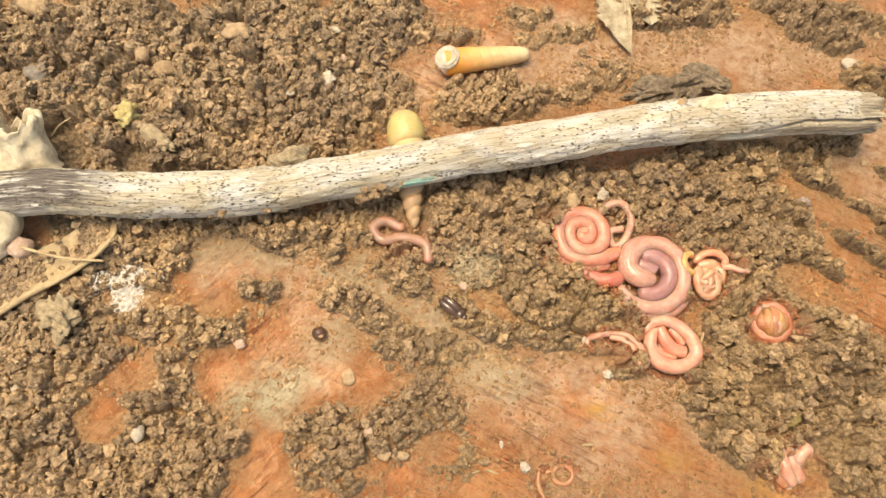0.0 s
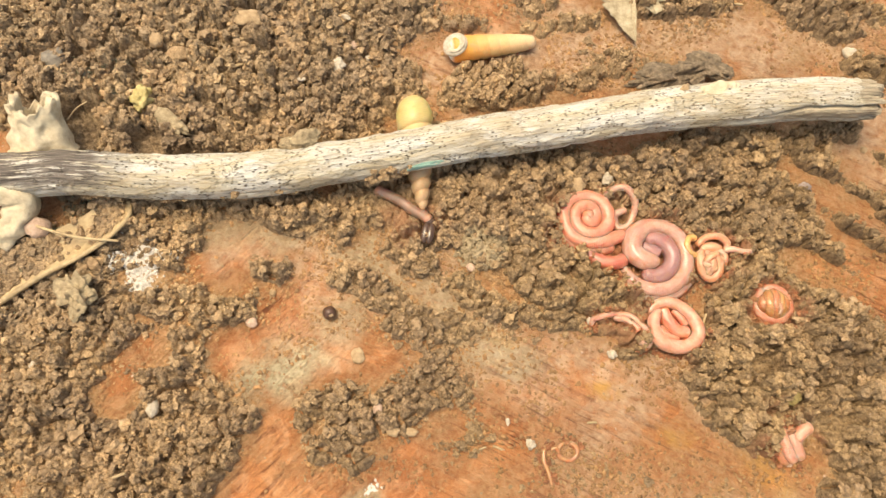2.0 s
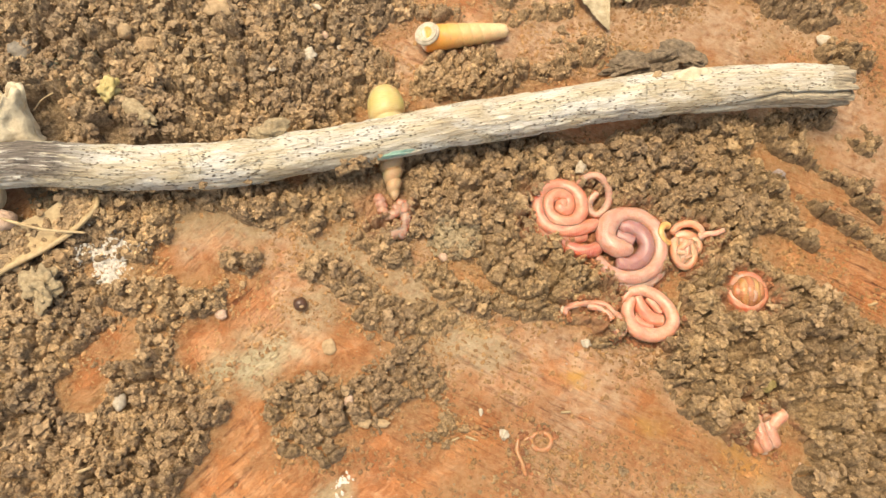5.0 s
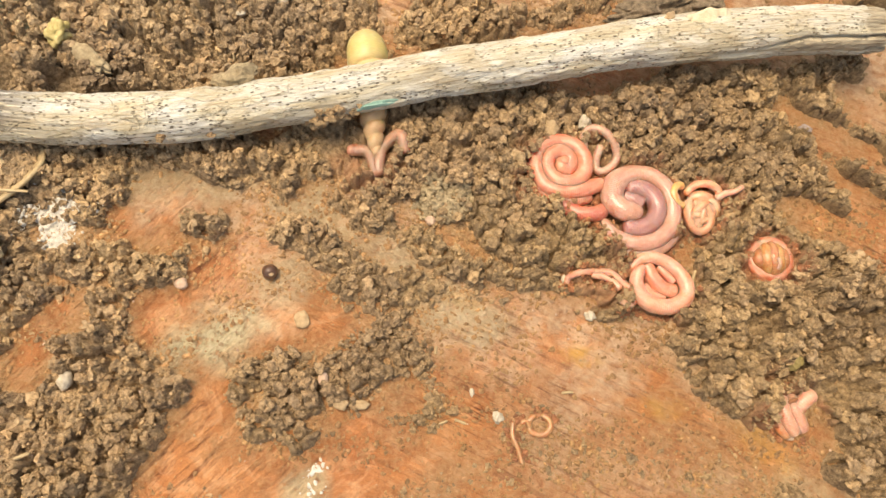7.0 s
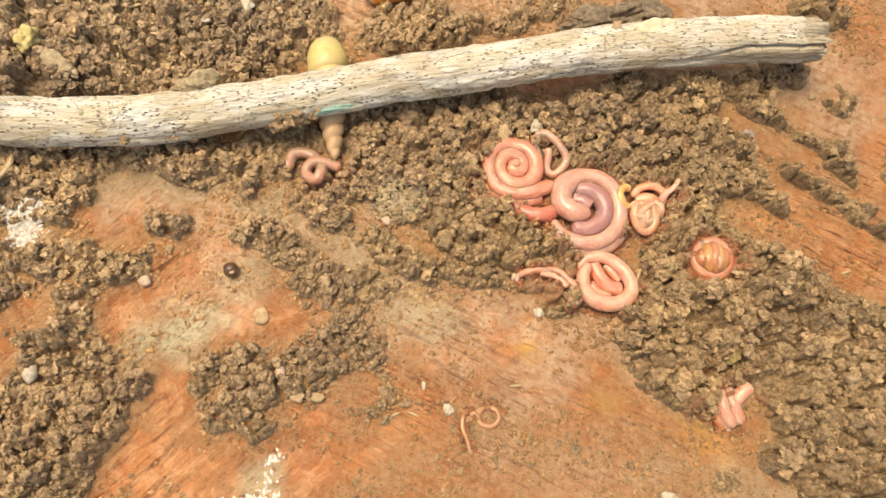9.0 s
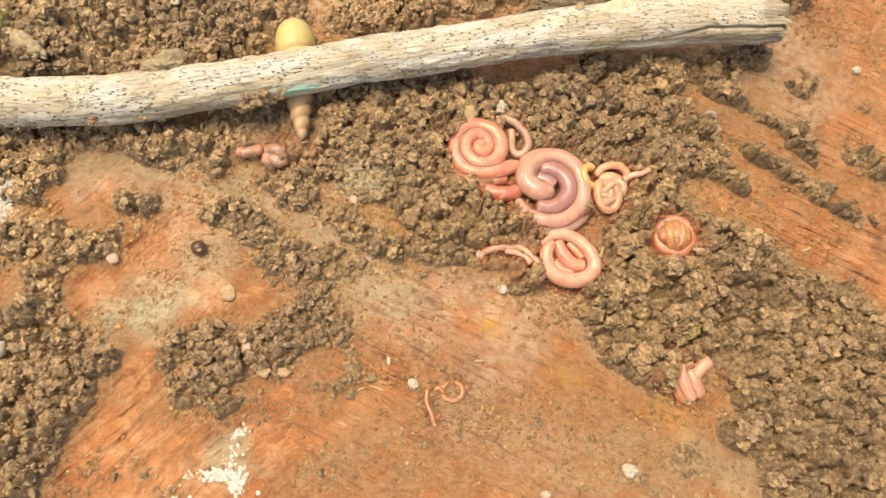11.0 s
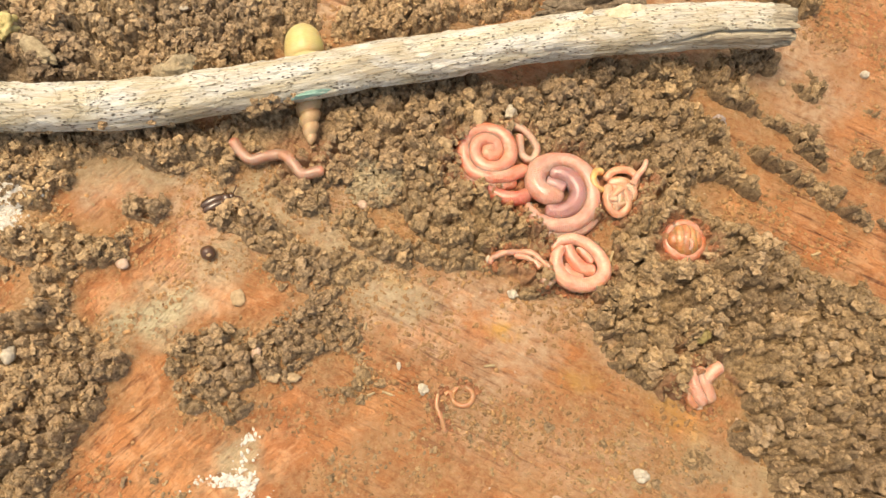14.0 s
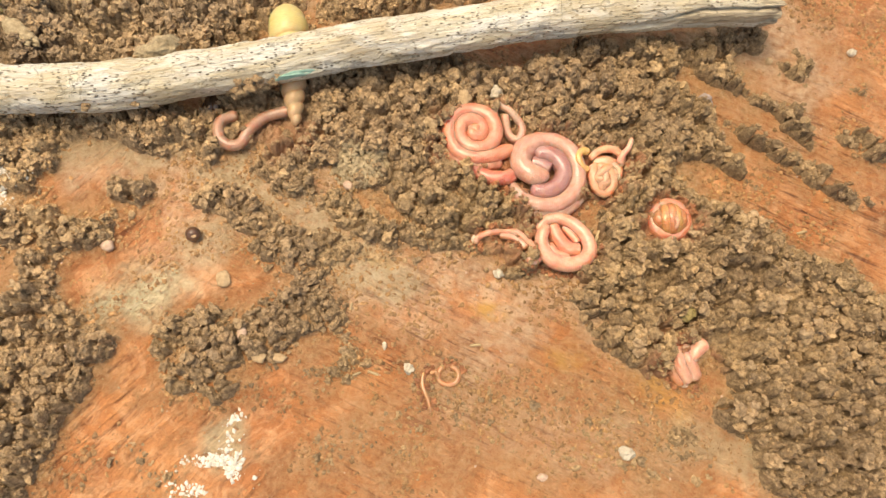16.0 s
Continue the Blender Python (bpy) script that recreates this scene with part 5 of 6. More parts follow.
def build_bedding():
    """Soil crumbs pressed against the worms' bodies."""
    g = np.random.default_rng(15)
    xs, ys = g.uniform(0, 75, 60000), g.uniform(-45, 15, 60000)
    near = np.full(len(xs), 9.0)
    for line, r in LINES:
        for p, q in zip(line[::3], r[::3]):
            near = np.minimum(near, np.hypot(xs - p[0], ys - p[1]) - q)
    keep = (near > -0.15) & (near < 1.6) & (g.random(len(xs)) < np.exp(-((near - 0.35) / 0.7) ** 2) * 0.8) & (fbm(xs, ys, 3.5, 3, 161) > -0.12)
    xs, ys = xs[keep], ys[keep]
    rs = 0.14 + 0.42 * g.random(len(xs)) ** 2
    zs = np.maximum(depth_at(xs, ys, H), 0) + rs * g.uniform(-0.1, 0.6, len(xs))
    wet = near[keep] < 0.75
    for mat, on, label in ((WET, wet, "wet reddish soil crumbs pressed against the worms"), (CRUMB, ~wet, "brown soil crumbs about the worms")):
        scatter("soil_crumbs", np.stack([xs, ys, zs], 1)[on], rs[on], lumps(8, 1, 0.6), mat, label, "soil")


build_bedding()


# ---- small loose things ----
def pebble(label, x, y, r, mat, sq=(1, 1, 0.7), seed=1, name="pebble", turn=0, lift=0.0, category="stone", sub=3, rough=0.25):
    ob = new(name, lump_mesh(name, r, mat, sq, seed, rough, sub))
    ob.location = (x * MM, y * MM, (top_of(x, y) + r * sq[2] * 0.62 + lift) * MM)
    ob.rotation_euler.z = radians(turn)
    return tagged(ob, label, category, "stones on the soil" if category == "stone" else "")


def far_leaf(label, tip, base, left, right, taper, ragged, lift):
    """Dry blade from its tip to its base; left and right are the half widths, reached at the share taper."""
    (ax, ay), (bx, by) = tip, base
    root = tagged(anchor("dry_leaf", (ax + bx) / 2, (ay + by) / 2, 0.5), label, "leaf")
    pts = []
    n, k = 40, 14
    for i in range(n):
        f = i / (n - 1)
        full = min(1, f / taper) ** 0.85
        torn = 1 + ragged * 0.5 * math.sin(f * 23 + 2.1 * math.sin(f * 41))
        for j in range(k):
            g = j / (k - 1) * 2 - 1
            half = (left if g < 0 else right) * full * torn + 0.05
            x, y = ax + (bx - ax) * f + g * half, ay + (by - ay) * f - 0.15 * g * half
            pts.append((x, y, lift + 1.6 * f + 0.8 * g * g * f + 0.45 * float(fbm(np.array(x), np.array(y), 3.5, 3, 131))))
    pts = np.array(pts)
    faces = lattice(n, k)
    me = mesh_of("blade", np.vstack([pts, pts - (0, 0, 0.25)]) * MM, np.vstack([faces, faces[:, ::-1] + len(pts)]), PALE_LEAF)
    place_mesh("blade", me, root)
    vein = spline([(ax, ay, lift + 0.1), ((ax + bx) / 2, (ay + by) / 2, lift + 0.85), (bx, by, lift + 1.7)], 30)
    place_mesh("midrib", tube_mesh("midrib", vein, np.linspace(0.06, 0.2, 30), PALE_LEAF, 8), root, "raised cream midrib")


def build_loose():
    pebble("flat tan pebble lying on soil", -16.8, -22.5, 1.5, STONE_TAN, (0.8, 1.0, 0.35), 2)
    pebble("white rounded pebble on brown soil", -51.5, -31.6, 1.4, STONE_WHITE, (0.8, 1.1, 0.8), 3)
    pebble("small cream star-shaped crumb of stone", 29.5, -22.4, 0.8, STONE_WHITE, (1, 1, 0.7), 4, rough=0.7)
    pebble("small white grain beside a thin worm", 25.5, -16.3, 0.65, STONE_WHITE, (0.8, 1.1, 0.8), 5)
    pebble("small pinkish pebble on soil crumbs", -13.0, -32.1, 1.05, STONE_PINK, (0.8, 1.1, 0.7), 6)
    pebble("small tan pebble at the edge of soil", -35.9, -16.5, 1.0, STONE_PINK, (1, 1, 0.8), 7)
    pebble("small white grain on brown soil", -72.6, -24.1, 0.85, STONE_WHITE, (1, 0.9, 0.8), 8)
    pebble("white curled bit of shell on soil", -21.7, 35.0, 1.35, STONE_WHITE, (0.9, 1.15, 0.5), 9, lift=0.8, rough=0.6)
    pebble("cream porous crumb beside coiled worms", 30.9, 11.1, 1.25, STONE_WHITE, (0.8, 1.1, 0.8), 10, rough=0.75)
    pebble("grey-tan crumb of soil beside the red worm", 24.8, 9.6, 1.5, STONE_TAN, (1, 1, 0.8), 11, rough=0.6)
    pebble("rounded pinkish pebble by the dry leaf", -74.6, 0.4, 2.2, STONE_PINK, (1, 0.9, 0.8), 12, lift=1.0)
    pebble("white crumb lying on the bare board", 48.8, -52.8, 1.1, STONE_WHITE, (1.2, 0.9, 0.5), 13, rough=0.6)
    pebble("pale flat pebble on the board", 34.8, -56.0, 0.8, STONE_PINK, (1.1, 0.8, 0.6), 14)
    pebble("white grain on soil", 52.2, -23.7, 0.45, STONE_WHITE, (1, 1, 1), 15)
    pebble("white pebble on the far board", 101.2, 20.5, 0.9, STONE_WHITE, (1, 0.8, 0.8), 16)
    pebble("mottled violet-grey pebble on soil", 69.8, 9.4, 1.4, STONE_VIOLET, (1, 1, 0.8), 17, rough=0.5)
    pebble("tan pebble at the soil's edge", 84.2, 18.7, 0.7, STONE_TAN, (1, 1, 0.8), 18)
    pebble("pale crumb of stone on soil lump", 3.9, -6.1, 0.85, STONE_PINK, (1, 1, 0.8), 19)
    pebble("cream flat chip on soil", 36.9, -11.3, 0.7, STONE_PINK, (1, 1, 0.8), 20)
    pebble("pale bead of stone against a pink worm", 58.5, -40.3, 0.75, STONE_PINK, (1, 1, 1), 21, lift=0.6)
    pebble("pale bead of stone below a pink worm", 59.8, -42.0, 0.65, STONE_PINK, (1, 1, 0.7), 22)
    pebble("tan pebble on dark soil", -57.2, 39.0, 1.5, STONE_TAN, (0.9, 1.1, 0.8), 23, lift=0.8)
    pebble("grey-green lump of stone on soil", -76.8, 35.1, 2.2, STONE_GREY, (1, 1, 0.7), 24, rough=0.5)
    pebble("brown rounded clod of soil", -52.6, 36.6, 1.9, CRUMB, (1.3, 0.8, 0.8), 25, "soil_clod", 0, 0, "soil")
    pebble("tan flat pebble on dark soil", -79.1, 50.1, 2.6, STONE_TAN, (1.2, 0.9, 0.5), 26, lift=0.8)
    pebble("tan crumb lying on dark soil", -38.9, 43.7, 2.4, STONE_TAN, (1.2, 0.8, 0.5), 27, lift=0.8, rough=0.5)
    pebble("white grain on dark soil", -28.9, 31.5, 0.8, STONE_WHITE, (1.2, 0.6, 0.6), 28, lift=0.8)
    pebble("white grain on dark soil", -20.3, 44.9, 0.8, STONE_WHITE, (1.4, 0.6, 0.6), 29, lift=0.8, turn=-30)
    pebble("pale grain at the edge of soil", -18.9, 39.9, 0.8, STONE_PINK, (1, 1, 0.6), 30)
    pebble("pale grain at the edge of soil", -15.9, 37.7, 0.6, STONE_WHITE, (1, 1, 0.6), 31)
    pebble("yellow crumbly fungus lump on soil", -58.2, 25.4, 2.1, YELLOW, (0.9, 1.2, 0.7), 32, "fungus", 0, 0.7, "fungus", 4, 0.6)
    pebble("tan papery husk on dark soil", -52.0, 20.8, 2.9, HUSK, (1.25, 0.5, 0.35), 33, "husk", -38, 1.3, "husk", 4, 0.5)
    pebble("ochre fungus lump in a soil hollow", 59.8, -30.6, 1.5, STONE_OCHRE, (1.1, 0.8, 0.6), 34, "fungus", -30, -0.4, "fungus", 4, 0.5)
    pebble("pale green leaf scrap on soil", 89.6, -27.4, 1.7, GREEN, (1.1, 0.32, 0.12), 35, "leaf_scrap", 20, 0.25, "leaf", 3, 0.3)
    pebble("flat grey-tan chip on fine soil", -7.6, -35.9, 1.3, STONE_TAN, (1.3, 0.55, 0.3), 36, turn=-6, rough=0.45)
    pebble("tan flat pebble on fine soil", -10.4, -35.7, 1.1, STONE_TAN, (1.1, 0.9, 0.5), 37)
    pebble("small white grain on fine soil", 9.9, -34.3, 0.55, STONE_WHITE, (0.7, 1.2, 0.7), 38)
    pebble("white and grey crumb on the board", 13.8, -38.2, 0.8, STONE_WHITE, (0.8, 1.0, 0.5), 39, rough=0.9)
    pebble("white stone chip far behind the twig", 85.0, 40.7, 1.5, STONE_WHITE, (1.2, 0.9, 0.6), 40)
    pebble("tan lump of soil on the near heap", -65.9, -11.9, 2.6, HUSK, (0.9, 1.3, 0.6), 41, "soil_clod", 20, 0.3, "soil", 5, 0.95)
    # splinters and fibres of straw
    for x, y, ln, deg in ((-81.3, 43.0, 3.4, 35), (-41.3, 34.0, 2.6, 20), (-40.8, 39.6, 2.0, -5), (84.9, -15.7, 2.2, 15), (5.3, -38.8, 1.6, 20), (4.4, -27.6, 1.4, 75), (62.0, 51.8, 2.6, -6), (-55.0, -42.6, 2.4, 20), *((rng.uniform(-70, 90), rng.uniform(-50, 45), rng.uniform(1.0, 2.4), rng.uniform(0, 180)) for _ in range(12))):
        line = [((x + k * ln * math.cos(radians(deg)) / 2), (y + k * ln * math.sin(radians(deg)) / 2), 0) for k in (-1, -0.3, 0.4, 1)]
        line = [(a, b, max(top_of(p, q) for p, q, _ in line) + 0.12) for a, b, _ in line]
        tagged(place_mesh("straw", tube_mesh("straw", spline(line, 14), rounded(14, 0.1 + 0.07 * ln), STRAW, 8)), "short pale splinter of straw on soil", "straw", "splinters of straw")
    # the round dark seed
    root = tagged(anchor("seed", -22.0, -14.8, top_of(-22.0, -14.8) - 0.1), "round dark brown glossy seed", "seed")
    husk = new("seed_coat", lump_mesh("seed_coat", 1.3, SEED, (1, 1, 0.9), 2, 0.08, 3))
    husk.parent = root
    husk.location = (0, 0, 1.1 * MM)
    scar = new("scar", lump_mesh("scar", 0.45, STONE_TAN, (1, 0.7, 0.4), 3, 0.3, 2))
    scar.parent = root
    scar.location = (0.4 * MM, -0.6 * MM, 2.0 * MM)
    # long dry leaf by the fork, rolled along one edge
    root = tagged(anchor("dry_leaf", -68.2, -1.1, 1.0), "curled dry tan leaf partly covered with soil", "leaf")
    rim = spline([(-79.9, -13.7, 3), (-72.9, -8.7, 3.4), (-66.5, -5.2, 3.8), (-61.6, -1.5, 4.0), (-58.6, 2.4, 4.0), (-58.6, 5.5, 3.4)], 90)
    roll = rounded(90, 0.5, 0.4, 1.0) * np.linspace(1.15, 0.7, 90)
    place_mesh("rolled_edge", tube_mesh("rolled_edge", rim, roll, STRAW, 16, 0.12), root, "rolled straw-coloured leaf edge")
    inner = spline([(-83.4, -7.5, 2.2), (-76.3, -2.5, 2.4), (-70.8, 0.6, 2.6), (-67.0, 2.6, 2.9), (-64.3, 5.2, 3.2), (-62.4, 6.8, 3.2)], 90)
    rows = []
    for k in range(15):
        f = k / 14
        mid = rim * (1 - f) + inner * f
        mid[:, 2] += 0.3 - 1.3 * math.sin(f * 3.1) + 0.35 * fbm(mid[:, 0], mid[:, 1], 5, 3, 120)
        rows.append(mid)
    blade = np.vstack(rows)
    faces = lattice(15, 90)
    under = blade - (0, 0, 0.3)
    me = mesh_of("blade", np.vstack([blade, under]) * MM, np.vstack([faces, faces[:, ::-1] + len(blade)]), STRAW)
    place_mesh("blade", me, root)
    r = np.random.default_rng(5)
    pick = np.vstack(rows[3:])[r.integers(0, 12 * 90, 1500)] + r.normal(size=(1500, 3)) * (0.5, 0.5, 0.05)
    pick = pick[fbm(pick[:, 0], pick[:, 1], 6, 3, 141) > 0.0]
    scatter("soil_crumbs", pick, 0.2 + 0.75 * r.random(len(pick)) ** 2.5, lumps(6, 1, 0.6), CRUMB, "crumbs of soil lying on the dry leaf", "soil")
    stalk = spline([(-75.6, 0.8, 4.8), (-70.8, -0.8, 4.9), (-65.7, -2.0, 5.0), (-59.4, -2.4, 4.7)], 50)
    place_mesh("stalk", tube_mesh("stalk", stalk, np.linspace(0.32, 0.24, 50) * rounded(50, 1, 0.2), STRAW, 10), root, "thin straw-coloured stalk")
    # pale leaves at the far edge: a pointed one and a ragged scrap beside it
    far_leaf("pale cream dry leaf with a pointed tip", (39.2, 42.0), (38.0, 58.3), 5.8, 0.9, 0.42, 0.15, 1.4)
    far_leaf("ragged tan scrap of dry leaf on soil", (43.6, 48.3), (40.6, 58.6), 2.2, 2.4, 0.2, 0.9, 2.2)
    # curved piece of dark bark behind the twig
    root = tagged(anchor("bark_piece", 46.7, 34.7, 0.0), "dark curved piece of bark leaning behind the twig", "bark")
    for name, x, y, z, r, sq, turn in (("bark", 43.7, 33.7, 2.0, 7.4, (1.0, 0.32, 0.2), 12), ("bark_edge", 53.6, 36.1, 2.8, 4.2, (0.95, 0.5, 0.24), -38), ("bark_edge", 50.4, 35.0, 1.8, 3.6, (0.9, 0.75, 0.3), 20)):
        ob = new(name, lump_mesh(name, r, BARK, sq, 8 + int(r), 0.75, 5))
        ob.parent = root
        ob.location = Vector((x * MM, y * MM, z * MM)) - root.location
        ob.rotation_euler = (0, radians(-8), radians(turn))
    # a fine fibre over the hollow by the fork
    fib = spline([(-71.0, 20.9, 5.6), (-69.6, 22.9, 6.0), (-68.1, 24.7, 5.4)], 20)
    tagged(place_mesh("fibre", tube_mesh("fibre", fib, 0.13, STRAW, 6)), "fine grey fibre standing out of the soil", "fibre")


build_loose()


def mould(x, y, rx, ry, count, deg, seed, name="mould", mat=None, label="patch of white crusty mould on board and soil"):
    """A crust of white mould: many small flat tufts on one patch."""
    r = np.random.default_rng(seed)
    shapes = lumps(6, 1, 0.6)
    count = count * 2
    px, py = r.normal(size=count) * rx * 0.5, r.normal(size=count) * ry * 0.5
    c, s = math.cos(radians(deg)), math.sin(radians(deg))
    xs, ys = x + px * c - py * s, y + px * s + py * c
    keep = fbm(xs, ys, 2.6, 3, seed) > 0.02
    xs, ys = xs[keep], ys[keep]
    rs = 0.12 + 0.42 * r.random(len(xs)) ** 2.5
    zs = np.array([top_of(a, b) for a, b in zip(xs, ys)]) - rs * 0.25
    ob = scatter(name, np.stack([xs, ys, zs], 1), rs, shapes, mat or MOULD, label, name, True)
    return ob


mould(-56.6, -5.0, 5.0, 3.4, 1100, 20, 201)
mould(-56.4, -9.2, 1.5, 2.2, 160, 60, 202)
mould(-14.0, -46.6, 1.3, 2.0, 240, -20, 203)
mould(-17.0, -53.6, 5.0, 2.8, 900, 10, 204)
mould(-78.5, -6.1, 7.0, 7.0, 500, 0, 206, "moss", MOSS, "grey-green moss growing over soil crumbs")
mould(-64.2, 5.2, 6.0, 3.0, 260, 0, 207, "moss", MOSS, "grey-green moss growing over soil crumbs")
mould(-66.3, 30.3, 9.0, 5.0, 420, 0, 208, "moss", MOSS, "grey-green moss growing over soil crumbs")


# ---- the beetle ----
def build_beetle():
    root = tagged(anchor("beetle", 0, 0, 0), "small glossy dark brown beetle crawling on soil", "beetle")

    def part(name, me, x, y, z, turn=(0, 0, 0)):
        ob = new(name, me)
        ob.parent = root
        ob.location = (x * MM, y * MM, z * MM)
        ob.rotation_euler = [radians(a) for a in turn]
        return ob

    for s in (1, -1):
        me = lump_mesh("wing_case", 1.0, BEETLE, (2.25, 0.92, 0.80), 1, 0.03, 4)
        part("wing_case", me, -0.75, 0.48 * s, 1.1)
    part("abdomen", lump_mesh("abdomen", 1.0, SEED, (2.0, 1.15, 0.6), 2, 0.04, 3), -0.7, 0, 0.85)
    part("thorax", lump_mesh("thorax", 1.0, BEETLE, (0.85, 1.15, 0.72), 3, 0.04, 3), 1.5, 0, 1.05)
    head = part("head", lump_mesh("head", 0.62, BEETLE, (0.9, 1.1, 0.8), 4, 0.05, 3), 2.45, 0, 0.9)
    for s in (1, -1):
        part("antenna", tube_mesh("antenna", spline([(0, 0, 0), (0.7, 0.5 * s, 0.25), (1.2, 1.1 * s, 0.1)], 14), np.linspace(0.09, 0.14, 14), SEED, 7), 0.35, 0.25 * s, 0.05).parent = head
        part("eye", lump_mesh("eye", 0.17, SEED, (1, 1, 1), 6, 0.03, 2), 0.2, 0.5 * s, 0.15).parent = head
        for x, lean in ((1.5, 0.7), (0.4, -0.1), (-0.7, -0.9)):
            line = spline([(0, 0, 0), (0.3 * lean, 0.8 * s, 0.25), (0.8 * lean, 1.5 * s, -0.55)], 14)
            part("leg", tube_mesh("leg", line, np.linspace(0.13, 0.07, 14), SEED, 7), x, 0.55 * s, 0.62)
    return root


BUG = build_beetle()


# ---- a worm of short rigid pieces, to be keyed ----
def jointed(name, label, x, y, count, r, piece, mat):
    root = tagged(anchor(name, x, y, 0.0), label, "worm", "worms on the soil")
    me = tube_mesh("segment", [(a, 0, 0) for a in np.linspace(-piece / 2, piece / 2, 18)], rounded(18, r, 4.6), mat, 14)
    parts = []
    for k in range(count):
        ob = new("segment", me)
        ob.parent = root
        parts.append(ob)
    return root, parts


CRAWLS = []


def crawl(t, *points):
    """The line of the crawling worm's body at a time, in millimetres on the ground."""
    CRAWLS.append((t, points))


crawl(0, (-7.6, 4.7), (-10.4, 6.1), (-12.6, 4.7), (-10.9, 2.4), (-7.1, 2.4), (-3.2, 1.3), (-2.5, -1.6))
crawl(0.5, (-5.4, 3.8), (-7.6, 1.9), (-7.9, -1.6), (-4.9, -2.4), (-2.2, -0.8), (-2.7, 2.4), (-4.1, 4.1))
crawl(1, (-10.7, 8.3), (-9.3, 4.8), (-7.7, 2.7), (-4.9, 1.3), (-2.7, 1.3), (-1.0, 3.0))
crawl(1.5, (-12.2, 7.5), (-8.3, 6.7), (-4.4, 5.2), (-2.7, 2.8), (-2.0, -0.0), (-3.2, -1.0))
crawl(2, (-13.2, 8.4), (-11.0, 7.5), (-8.7, 6.3), (-7.0, 4.8), (-5.3, 3.7), (-4.2, 2.7))
crawl(2.5, (-10.9, 8.3), (-8.6, 6.7), (-6.6, 5.6), (-4.6, 4.4), (-2.6, 3.2), (-0.7, 1.8))
crawl(3, (-8.8, 2.8), (-7.4, 3.6), (-5.4, 2.1), (-6.5, -0.3), (-4.3, 0.3), (-3.0, -1.1))
crawl(3.5, (-9.7, 2.6), (-7.5, 3.6), (-5.3, 2.6), (-5.1, 0.3), (-6.4, -1.7), (-3.4, -0.9), (-3.0, 2.9))
crawl(4, (-9.4, -0.1), (-7.2, 1.0), (-5.6, -1.3), (-3.9, -3.0), (-2.8, -0.1), (-1.7, 0.4))
crawl(4.2, (-7.1, 1.6), (-5.4, -0.2), (-3.2, 0.4), (-1.6, -0.2), (-1.6, -3.1), (-4.4, -3.1))
crawl(6.3, (-9.7, 5.2), (-7.3, 5.0), (-5.7, 4.4), (-6.7, 2.7), (-7.2, 1.0), (-6.9, -0.9))
crawl(6.5, (-9.6, 3.6), (-7.8, 4.3), (-6.1, 3.2), (-6.3, 1.1), (-6.7, -1.0), (-6.0, -3.1))
crawl(6.8, (-8.6, 6.4), (-8.1, 9.2), (-5.8, 10.1), (-3.6, 8.5), (-1.9, 6.4), (-2.9, 3.9))
crawl(7, (-9.2, 6.2), (-6.4, 5.7), (-4.9, 1.7), (-4.1, 6.2), (-1.2, 8.3), (-0.2, 5.7))
crawl(7.2, (-7.2, 7.5), (-6.4, 3.9), (-6.2, 1.5), (-3.7, 0.5), (-0.7, 0.8), (1.5, 2.5))
crawl(7.5, (-8.3, 11.2), (-7.8, 5.4), (-6.2, 0.1), (-5.7, -1.9), (-2.8, -1.4), (-0.9, -0.4))
crawl(7.8, (-8.4, 11.4), (-7.8, 5.5), (-6.8, 1.3), (-6.6, -1.8), (-3.8, -2.8), (-0.5, -1.3))
crawl(8, (-9.7, 10.8), (-8.3, 4.9), (-7.6, 0.7), (-7.0, -1.9), (-4.6, -2.9), (-0.3, -0.4))
crawl(8.3, (-9.3, 10.6), (-8.7, 5.7), (-7.6, 1.5), (-7.1, -1.7), (-3.7, -2.7), (-0.7, -0.6))
crawl(8.5, (-11.7, 9.6), (-9.6, 5.3), (-8.5, 1.6), (-8.0, -1.6), (-5.5, -1.1), (-4.1, 3.2))
crawl(8.8, (-13.9, 7.5), (-10.4, 7.7), (-7.9, 5.9), (-8.3, 2.1), (-6.3, 0.5), (-5.4, 3.7), (-2.9, 2.7))
crawl(9, (-13.0, 3.6), (-12.1, 5.9), (-9.2, 5.7), (-7.2, 3.0), (-8.0, 0.4), (-10.0, 2.0), (-8.7, 4.0), (-4.7, 3.1))
crawl(9.5, (-14.7, 0.8), (-12.9, 4.0), (-10.5, 5.7), (-10.4, 2.4), (-8.9, 0.8), (-7.0, 2.4), (-8.5, 4.6))
crawl(9.7, (-16.8, 1.2), (-13.9, 2.3), (-11.0, 4.5), (-9.6, 5.0), (-9.0, 2.3), (-6.5, 2.9), (-7.1, 5.0))
crawl(11.8, (-12.6, 2.7), (-9.2, 2.8), (-7.5, -0.0), (-10.7, -0.9), (-12.4, 0.9), (-9.0, -1.8))
crawl(12, (-6.1, -4.3), (-8.8, -2.1), (-11.1, 0.2), (-10.5, 2.4), (-8.1, 2.4), (-6.8, 0.2))
crawl(12.5, (-4.1, -3.6), (-8.4, -1.4), (-11.4, 0.5), (-12.1, 2.3), (-9.7, 2.3), (-7.2, -0.1), (-5.3, -4.0), (-2.9, -7.2))
crawl(13, (-9.1, -0.1), (-11.4, -0.8), (-12.7, 1.2), (-11.3, 3.2), (-8.6, 2.5), (-7.3, -0.4), (-7.2, -3.7), (-8.9, -5.1), (-9.9, -3.4))
crawl(13.5, (-13.5, 2.1), (-11.1, 2.1), (-8.6, 0.3), (-9.0, -2.3), (-7.9, -5.4), (-6.9, -9.0))
